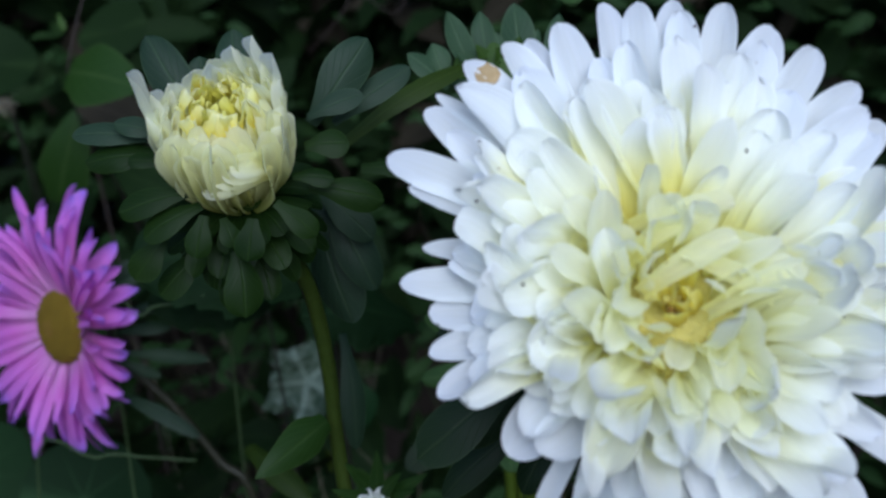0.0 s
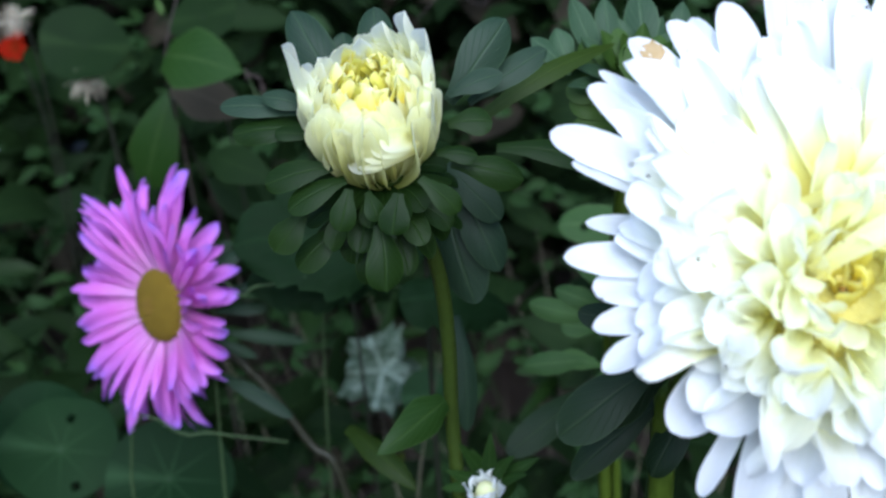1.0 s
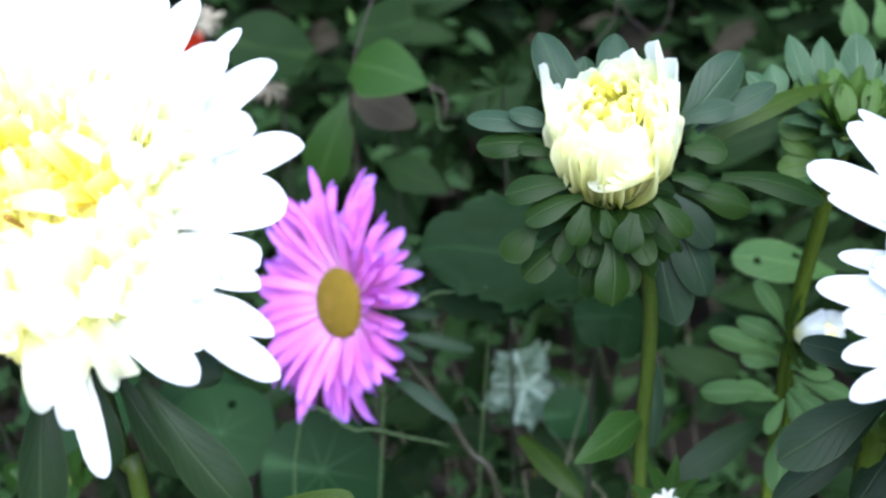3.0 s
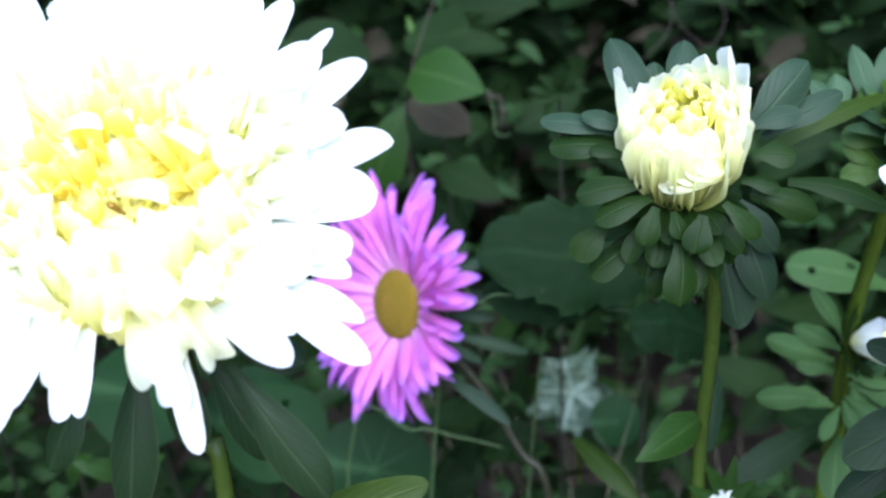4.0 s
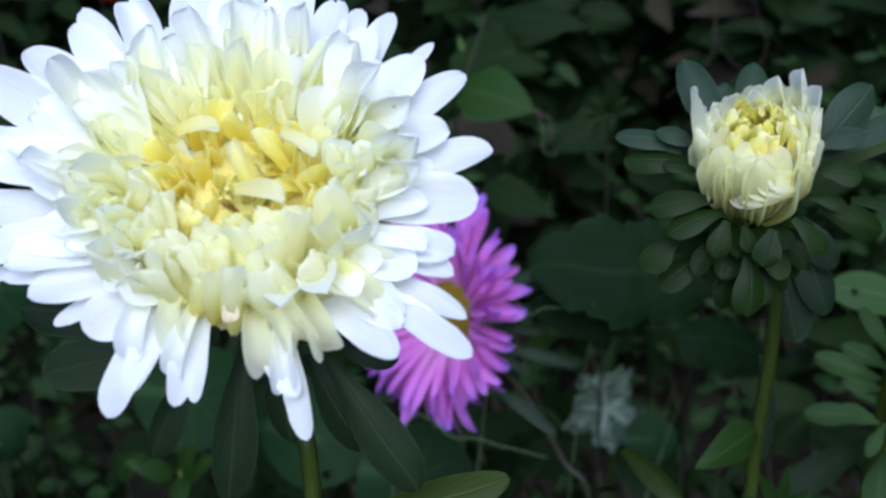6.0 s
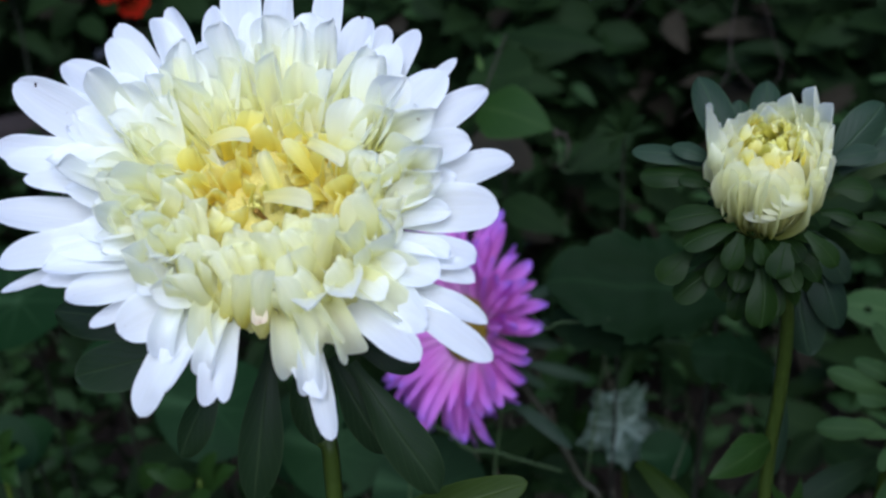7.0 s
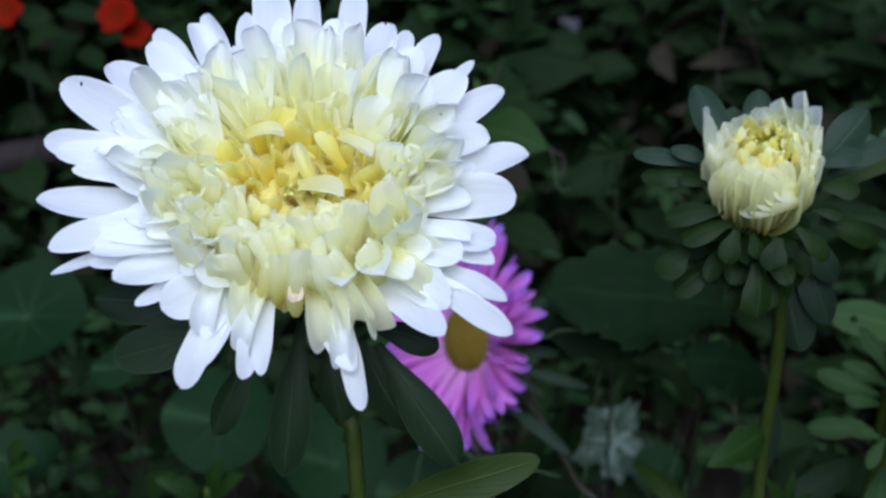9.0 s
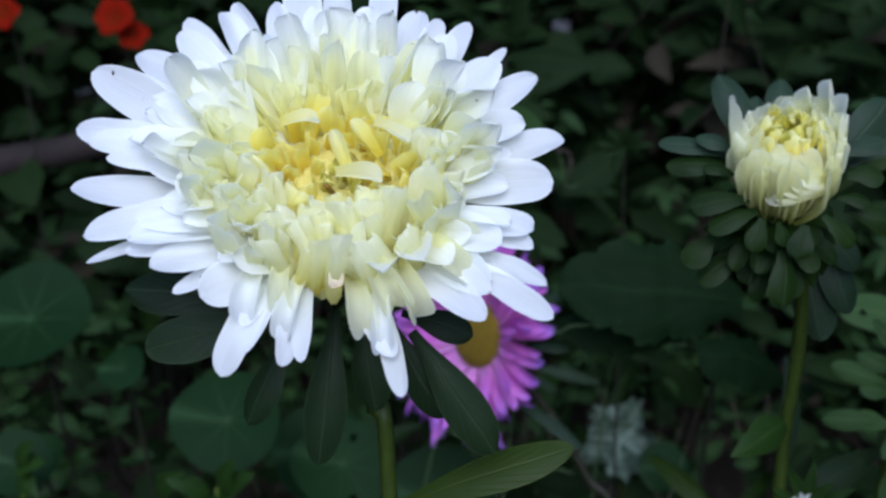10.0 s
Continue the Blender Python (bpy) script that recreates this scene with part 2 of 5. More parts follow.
def sheet(points, holes=()):
    """A mesh from a grid of points, rows along the blade, with u across and v along; holes: cells eaten away."""
    a = np.asarray(points, float)
    nu, nv = a.shape[:2]
    faces = [(i * nv + j, i * nv + j + 1, (i + 1) * nv + j + 1, (i + 1) * nv + j) for i in range(nu - 1) for j in range(nv - 1) if (i, j) not in holes]
    me = bpy.data.meshes.new("sheet")
    me.from_pydata(a.reshape(-1, 3).tolist(), [], faces)
    uv = me.uv_layers.new(name="UVMap")
    idx = np.array([v for q in faces for v in q])
    st = np.stack([(idx % nv) / (nv - 1), (idx // nv) / (nu - 1)], 1)
    uv.data.foreach_set("uv", st.astype(np.float32).ravel())
    me.update()
    return me


def blade(length, width, e0, e1, cup=0.25, twist=0.0, side=0.0, ripple=0.0, widest=0.62, claw=0.3, tip=1.0, nu=15, nv=7, rng=random, power=1.4, edge=None, groove=0.0, teeth=0.0):
    """A petal or leaf as a bent sheet from the origin along +x, with +z as its upper side."""
    s = np.linspace(0, 1, nu)
    u = 1 - (1 - s) ** 1.5
    e = np.radians(e0 + (e1 - e0) * u ** power)
    du = np.diff(u, prepend=0) * length
    cx, cz = np.cumsum(np.cos(e) * du), np.cumsum(np.sin(e) * du)
    rise = np.clip(u / widest, 0, 1)
    prof = claw + (1 - claw) * (3 * rise ** 2 - 2 * rise ** 3)
    fall = np.clip((u - widest) / (1 - widest), 0, 1)
    prof = prof * np.maximum(1 - fall ** (2.0 * tip), 0.0) ** (0.5 if tip >= 1 else 0.8)
    prof[-1] = max(prof[-1], 0.04)
    half = width / 2 * prof
    v = np.linspace(-1, 1, nv)
    ph = rng.uniform(0, 6.28)
    out = np.zeros((nu, nv, 3))
    for i in range(nu):
        tw = twist * u[i]
        nx, nz = -math.sin(e[i]), math.cos(e[i])
        for j in range(nv):
            lat = v[j] * half[i] * (edge(u[i], v[j]) if edge else 1.0)
            pull = teeth * length * max(0.0, (u[i] - 0.8) / 0.2) ** 2 * (0.5 + 0.5 * math.cos(7.5 * v[j] + ph))
            lift = cup * half[i] * v[j] ** 2 + groove * half[i] * math.cos(9.42 * v[j]) + ripple * width * math.sin(7 * u[i] + ph + 2.5 * v[j]) * abs(v[j]) * u[i]
            ly = lat * math.cos(tw) - lift * math.sin(tw)
            lz = lat * math.sin(tw) + lift * math.cos(tw)
            out[i, j] = (cx[i] + nx * lz - pull * math.cos(e[i]), ly + side * length * u[i] ** 2, cz[i] + nz * lz - pull * math.sin(e[i]))
    return out


def crumple(grid, width, amount, rng):
    """Uneven swells and dents over a petal, growing towards its tip."""
    out = np.array(grid)
    shift = Vector((rng.uniform(0, 90), rng.uniform(0, 90), rng.uniform(0, 90)))
    rows = len(out)
    for i in range(rows):
        f = amount * width * min(1.0, 1.6 * i / rows)
        for j in range(out.shape[1]):
            v = Vector(out[i, j])
            out[i, j] += np.array(noise.noise_vector(v * (0.55 / width) + shift)) * f + np.array(noise.noise_vector(v * (1.6 / width) + shift)) * f * 0.3
    return out


def moved(points, m):
    a = np.asarray(points)
    mm = np.array(m)
    return a @ mm[:3, :3].T + mm[:3, 3]


def tube(path, radii, sides=8):
    """A smooth tapered tube through the given points."""
    pts = [Vector(p) for p in path]
    fine, rr = [], []
    n = len(pts)
    for i in range(n - 1):
        p0, p1, p2, p3 = pts[max(i - 1, 0)], pts[i], pts[i + 1], pts[min(i + 2, n - 1)]
        for k in range(5):
            t = k / 5
            fine.append(0.5 * ((2 * p1) + (p2 - p0) * t + (2 * p0 - 5 * p1 + 4 * p2 - p3) * t * t + (3 * p1 - p0 - 3 * p2 + p3) * t ** 3))
            rr.append(radii[0] + (radii[1] - radii[0]) * (i + t) / (n - 1))
    fine.append(pts[-1])
    rr.append(radii[1])
    bm = bmesh.new()
    rings = []
    for i, p in enumerate(fine):
        d = (fine[min(i + 1, len(fine) - 1)] - fine[max(i - 1, 0)]).normalized()
        x = d.cross(Vector((0.31, 0.9, 0.2))).normalized()
        y = d.cross(x)
        rings.append([bm.verts.new(p + (x * math.cos(a) + y * math.sin(a)) * rr[i]) for a in [2 * math.pi * k / sides for k in range(sides)]])
    for a, b in zip(rings, rings[1:]):
        for k in range(sides):
            bm.faces.new((a[k], a[(k + 1) % sides], b[(k + 1) % sides], b[k]))
    bm.faces.new(rings[0][::-1])
    bm.faces.new(rings[-1])
    return bm


def dome(radius, height, seg=20, rings=7):
    bm = bmesh.new()
    bmesh.ops.create_uvsphere(bm, u_segments=seg, v_segments=rings * 2, radius=1)
    for v in bm.verts:
        v.co = Vector((v.co.x * radius, v.co.y * radius, v.co.z * height))
    return bm


def facing(center, elev, az):
    """A pose whose +z looks out of the flower, +y up its face; az 0 is towards -y, positive to +x."""
    e, a = radians(elev), radians(az)
    n = Vector((math.cos(e) * math.sin(a), -math.cos(e) * math.cos(a), math.sin(e)))
    x = Vector((0, 0, 1)).cross(n).normalized()
    y = n.cross(x)
    return Matrix.Translation(center) @ Matrix((x, y, n)).transposed().to_4x4()


def lobes(u, v):
    """Shallow lobes cut by small pointed teeth, out of step on the two sides of the blade."""
    s = 0.37 if v > 0 else 0.0
    k = 0.10 * math.sin(math.tau * (u * 3.3 + s)) + 0.13 * (((u * 9 + s) % 1.0) - 0.5)
    return 1 + k * min(1.0, 5 * (1 - u)) * abs(v) ** 3


LEAF_SHAPE = {  # widest, claw, tip, edge
    "bract": (0.64, 0.35, 1.25, None), "dark": (0.64, 0.24, 1.1, None), "pale": (0.62, 0.24, 1.05, None), "strap": (0.5, 0.5, 0.8, None), "young": (0.6, 0.4, 1.0, None), "olive": (0.62, 0.35, 1.1, None), "dry": (0.5, 0.4, 0.9, None), "weed": (0.6, 0.3, 0.9, None),
    "heart": (0.3, 0.5, 0.75, None), "bgleaf": (0.4, 0.3, 0.75, None), "lobed": (0.5, 0.35, 1.0, lobes), "slate": (0.6, 0.3, 1.05, None), "sage": (0.6, 0.28, 0.95, None),
}
leaf_rng = random.Random(5)


def L(plant, base, tip, width, kind, roll=0, arch=0.15, label="", holes=()):
    """One leaf of a plant, from its base to its tip, arched upwards, its upper side to the sky and outwards."""
    b, t = Vector(base), Vector(tip)
    d = t - b
    length = d.length * 1.04
    x = d.normalized()
    up = Vector((leaf_rng.uniform(-0.35, 0.35), -0.75, 0.75))
    z = (up - x * up.dot(x)).normalized()
    y = z.cross(x)
    m = Matrix.Translation(b) @ Matrix((x, y, z)).transposed().to_4x4() @ pose(0, 0, 0, roll + leaf_rng.uniform(-12, 12), 0, 0)
    bend = math.degrees(arch) * 2.2
    wd, cl, tp, edge = LEAF_SHAPE[kind]
    big = kind == "lobed"
    grid = blade(length, width, bend, -bend, cup=leaf_rng.uniform(-0.35, -0.05), side=leaf_rng.uniform(-0.06, 0.06), ripple=0.04 if big else 0.03, groove=0.02 if big else 0.0, widest=wd, claw=cl, tip=tp,
                 nu=80 if big else 16, nv=13 if big else 7, rng=leaf_rng, power=1.0, edge=edge)
    grid = crumple(grid, width, 0.17 if big else 0.06, leaf_rng)
    if big:  # folds between the side veins
        grid = crumple(grid, width * 0.3, 0.22, leaf_rng)
    return part("leaf", sheet(moved(grid, m), holes), LEAF[kind], plant, label)

from mathutils.bvhtree import BVHTree


# ---- ground and undergrowth ----
def ground_sheet():
    bm = bmesh.new()
    bmesh.ops.create_grid(bm, x_segments=90, y_segments=90, size=1.8)
    for v in bm.verts:
        v.co.y += 0.9
        v.co.z = 0.012 * noise.noise(v.co * 9) + 0.006 * noise.noise(v.co * 31)
    edge = [e for e in bm.edges if e.is_boundary]
    far = bmesh.ops.extrude_edge_only(bm, edges=edge)["geom"]
    for v in far:
        if isinstance(v, bmesh.types.BMVert):
            v.co = Vector((v.co.x * 40, (v.co.y - 0.9) * 40, 0))
    me = bpy.data.meshes.new("ground")
    bm.to_mesh(me)
    bm.free()
    me.materials.append(SOIL)
    me.shade_smooth()
    tagged(new("ground", me), "dark damp garden soil under the plants", "ground", kind="structure")


ground_sheet()


def leaf_cloud(name, label, category, centres, dirs, ups, lengths, widths, material, kind="stuff", fold=0.18, droop=0.25):
    """Many small folded leaves in one mesh: a leaf at each centre along its direction."""
    c, d, u = (np.asarray(a, float) for a in (centres, dirs, ups))
    d /= np.linalg.norm(d, axis=1)[:, None]
    u = u - d * (u * d).sum(1)[:, None]
    u /= np.linalg.norm(u, axis=1)[:, None]
    s = np.cross(u, d)
    ln, wd = np.asarray(lengths)[:, None], np.asarray(widths)[:, None]
    g = np.random.RandomState(len(c))
    sag, bow = droop * g.uniform(-0.3, 2.6, (len(c), 1)), g.uniform(-0.14, 0.14, (len(c), 1))
    along = (0.0, 0.22, 0.5, 0.78, 1.0)
    prof = (0.06, 0.40, 0.5, 0.34, 0.03)
    verts = []
    for a, h in zip(along, prof):
        mid = c + d * ln * a - u * ln * sag * a * a + s * ln * bow * math.sin(3.1 * a)
        verts += [mid - s * wd * h + u * wd * fold * h * 2, mid, mid + s * wd * h + u * wd * fold * h * 2]
    v = np.stack(verts, 1)
    n, k = v.shape[:2]
    quad = np.array([(r * 3 + j, r * 3 + j + 1, r * 3 + j + 4, r * 3 + j + 3) for r in range(4) for j in range(2)])
    faces = (quad[None] + (np.arange(n) * k)[:, None, None]).reshape(-1, 4)
    me = bpy.data.meshes.new(name)
    me.from_pydata(v.reshape(-1, 3).tolist(), [], faces.tolist())
    uv = me.uv_layers.new(name="UVMap")
    base = np.array([((i % 3) / 2, along[i // 3]) for i in range(k)])
    uv.data.foreach_set("uv", np.tile(base[quad.ravel()], (n, 1)).astype(np.float32).ravel())
    me.materials.append(material)
    me.shade_smooth()
    me.update()
    return tagged(new(name, me), label, category, kind=kind)


def canopy(y):
    """Height of the undergrowth at a distance y behind the flowers' bed edge."""
    return np.interp(y, (0.30, 0.45, 0.55, 0.70, 0.90, 1.10, 1.30), (0.13, 0.20, 0.27, 0.40, 0.56, 0.78, 1.05))


HOLLOWS = (((-0.155, 0.614, 0.399), 0.075), ((-0.063, 0.503, 0.326), 0.05), ((-0.005, 0.424, 0.332), 0.045), ((-0.049, 0.727, 0.453), 0.09))  # dark gaps between the plants


def undergrowth():
    g = np.random.RandomState(4)

    def spread(n, y0, y1, top, low):
        y = g.uniform(y0, y1, n)
        x = g.uniform(-1.4, 1.0, n)
        clump = np.array([noise.noise(Vector((a * 6, b * 6, 3.1))) for a, b in zip(x, y)])
        z = canopy(y) * g.uniform(low, 1.0, n) ** 0.7 * top * (1 + 0.35 * clump)
        c = np.stack([x, y, np.maximum(z, 0.01)], 1)
        ragged = np.array([noise.noise(Vector((b * 5, 2.0 * (a > -0.2), 7.7))) + 0.5 * noise.noise(Vector((b * 17, a * 3, 1.7))) for a, b in zip(x, y)])
        keep = np.abs(x + 0.2) < 0.98 + 0.28 * ragged
        for centre, r in HOLLOWS:
            keep &= np.linalg.norm((c - centre) * (1, 0.7, 1), axis=1) > r
        return c[keep]

    def aim(n, rise):
        a = g.uniform(0, 2 * np.pi, n)
        return np.stack([np.cos(a), np.sin(a) - 0.25, g.normal(rise, 0.55, n)], 1), np.stack([g.normal(0, 0.7, n), g.normal(-0.7, 0.6, n), np.full(n, 0.8)], 1)

    for name, label, n, y0, y1, top, low, ln, wd, mat in (
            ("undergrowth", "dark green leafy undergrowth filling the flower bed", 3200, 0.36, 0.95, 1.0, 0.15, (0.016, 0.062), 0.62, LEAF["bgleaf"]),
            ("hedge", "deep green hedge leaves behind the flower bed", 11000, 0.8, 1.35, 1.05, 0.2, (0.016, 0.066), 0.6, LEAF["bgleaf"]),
            ("weeds", "small pale green weed leaves among the undergrowth", 3200, 0.36, 0.85, 0.98, 0.4, (0.007, 0.022), 0.5, LEAF["weed"]),
            ("herb_leaves", "narrow bluish green leaves low in the bed", 350, 0.34, 0.7, 0.9, 0.3, (0.03, 0.055), 0.28, LEAF["bract"])):
        c = spread(n, y0, y1, top, low)
        if name == "weeds":  # three leaflets on each stalk
            c = np.repeat(c, 3, axis=0)
        n = len(c)
        d, u = aim(n, 0.25)
        if name == "weeds":
            a = np.repeat(g.uniform(0, 6.28, n // 3), 3) + np.tile((-1.0, 0.0, 1.0), n // 3)
            d = np.stack([np.cos(a), np.sin(a), np.repeat(g.normal(0.1, 0.3, n // 3), 3)], 1)
            u = np.repeat(u[::3], 3, axis=0)
        length = g.uniform(*ln, n)
        leaf_cloud(name, label, "foliage", c, d, u, length, length * wd * g.uniform(0.5, 1.2, n), mat)
    # withered leaves between the stems
    c = np.concatenate([spread(1800, 0.75, 1.3, 0.95, 0.1), spread(500, 0.40, 0.75, 0.5, 0.05)])
    n = len(c)
    d, u = aim(n, -0.3)
    length = g.uniform(0.02, 0.06, n)
    leaf_cloud("withered_leaves", "brown withered leaves caught between the hedge stems", "foliage", c, d, u, length, length * g.uniform(0.3, 0.6, n), LEAF["dry"])
    # a tall hedge ring, mostly unseen, added all round to cut low side light
    n = 24000
    a = g.uniform(0, 2 * np.pi, n)
    far = g.uniform(0.0, 0.5, n)
    c = np.stack([-0.15 + (1.9 + far) * np.cos(a), -0.3 + (1.55 + far) * np.sin(a), g.uniform(0.02, 1.0, n) * (1.5 + 0.6 * np.sin(a))], 1)
    d, u = aim(n, -0.2)
    length = g.uniform(0.10, 0.19, n)
    leaf_cloud("tall_hedge", "dense dark green hedge ring, mostly unseen, added to cut low light", "hedge", c, d, u, length, length * 0.62, LEAF["bgleaf"])
    # upright grass blades and stalks
    n = 16
    x, y = g.uniform(-0.8, 0.5, n), g.uniform(0.42, 0.85, n)
    c = np.stack([x, y, np.zeros(n)], 1)
    d = np.stack([g.normal(0, 0.45, n), g.normal(-0.05, 0.3, n), np.ones(n)], 1)
    leaf_cloud("grass", "thin green grass blades among the flowers", "grass", c, d, np.tile((0.1, -1, 0.2), (n, 1)), canopy(y) * g.uniform(0.7, 1.1, n), np.full(n, 0.0014), GRASS)
    n = 45
    x, y = g.uniform(-0.14, 0.08, n), g.uniform(0.42, 0.60, n)
    c = np.stack([x, y, np.zeros(n)], 1)
    d = np.stack([g.normal(0, 0.7, n), g.normal(0, 0.3, n), np.ones(n)], 1)
    leaf_cloud("dry_grass", "pale dry grass strands low in the bed", "grass", c, d, np.tile((0.1, -1, 0.2), (n, 1)), g.uniform(0.22, 0.36, n), np.full(n, 0.0008), STRAW)
    # woody stalks
    bm_all = bmesh.new()
    for k in range(42):
        x, y = g.uniform(-0.9, 0.6), g.uniform(0.62, 1.25)
        h = canopy(y) * g.uniform(0.7, 1.15)
        p = [(x, y, 0), (x + g.normal(0, 0.05), y + g.normal(0, 0.03), h * 0.5), (x + g.normal(0, 0.14), y + g.normal(0, 0.05), h)]
        bm = tube(p, (0.0006, 0.0003), 5)
        me = bpy.data.meshes.new("tmp")
        bm.to_mesh(me)
        bm.free()
        bm_all.from_mesh(me)
        bpy.data.meshes.remove(me)
    me = bpy.data.meshes.new("twigs")
    bm_all.to_mesh(me)
    bm_all.free()
    me.materials.append(TWIG)
    me.shade_smooth()
    tagged(new("twigs", me), "thin brown twigs and dry stalks in the undergrowth", "twigs", kind="stuff")


undergrowth()


# ---- flowers ----
def ray(bloom, m, phi, r0, z0, material, label="", yaw=0.0, roll=0.0, spin=0.0, wave=0.12, **shape):
    """One petal of a bloom whose face is the pose m: at the angle phi, rooted r0 from the middle."""
    root = pose(0, 0, 0, 0, 0, phi) @ Matrix.Translation((r0, 0, z0)) @ pose(0, 0, 0, 0, 0, yaw) @ pose(0, 0, 0, roll, 0, 0) @ pose(0, 0, 0, 0, 0, spin)
    grid = crumple(blade(groove=0.09, **shape), shape["width"], wave, shape.get("rng", random))
    return part("petal", sheet(moved(grid, root)), material, bloom, label, m)


def tuft(bloom, m, zones, rng, gap=None):
    """Loose short petals that stand and curl in all directions round the heart, zone by zone."""
    for n, r_in, r_out, length, width, e0, curl, yaw, z0, mat, *arc in zones:
        for k in range(n):
            r = math.sqrt(rng.uniform(r_in ** 2, r_out ** 2))
            phi = 137.508 * k % 360 * (arc[1] - arc[0] if arc else 360) / 360 + (arc[0] if arc else 0) + rng.uniform(-14, 14)
            away = (r - r_in) / max(r_out - r_in, 1e-6)
            if gap and gap[2] < r < gap[3] and gap[0] < (phi + 180) % 360 - 180 < gap[1]:
                continue
            start = e0[0] + (e0[1] - e0[0]) * away + rng.uniform(-11, 11)
            ray(bloom, m, phi, r, z0 + rng.uniform(-0.001, 0.001), mat, yaw=rng.uniform(-yaw, yaw), length=length * rng.uniform(0.78, 1.2), width=width * rng.uniform(0.75, 1.3), e0=start,
                e1=start + rng.uniform(*curl), cup=rng.uniform(0.1, 1.0), twist=rng.uniform(-0.9, 0.9), side=rng.uniform(-0.2, 0.2), ripple=rng.uniform(0.02, 0.08),
                widest=rng.uniform(0.66, 0.88), claw=rng.uniform(0.45, 0.7), tip=rng.uniform(1.1, 1.8), nu=14, rng=rng, power=rng.uniform(1.2, 2.6), wave=0.18, teeth=rng.uniform(0.0, 0.04))


def reaching(bloom, m, phi, reach, height, width, sway, rng, root=(0.012, -0.003), bow=10, material=None, roll=0.0, wave=0.10, **shape):
    """A petal whose tip lies at the angle phi, reach from the heart and height above the face (mm); sway turns its root aside, bow arches it."""
    a, b = radians(phi + sway), radians(phi)
    foot = Vector((root[0] * math.cos(a), root[0] * math.sin(a), root[1]))
    tip = Vector((reach * math.cos(b), reach * math.sin(b), height)) / 1000
    x = (tip - foot).normalized()
    z = (Vector((0, 0, 1)) - x * x.z).normalized()
    turn = Matrix.Translation(foot) @ Matrix((x, z.cross(x), z)).transposed().to_4x4() @ pose(0, 0, 0, roll, 0, 0)
    arc = radians(max(abs(bow), 1))
    look_of = dict(groove=0.07, cup=rng.uniform(0.1, 0.55), twist=rng.uniform(-0.3, 0.3), side=rng.uniform(-0.03, 0.03), ripple=rng.uniform(0.015, 0.05), widest=rng.uniform(0.64, 0.78), claw=0.42, tip=rng.uniform(1.1, 1.5), nu=18)
    look_of.update(shape)
    grid = blade((tip - foot).length * arc / math.sin(arc), width / 1000, bow, -bow, power=1.0, rng=rng, **look_of)
    grid = crumple(grid, width / 1000, wave, rng)
    return part("petal", sheet(moved(grid, turn)), material or PETAL_RAY, bloom, "", m)


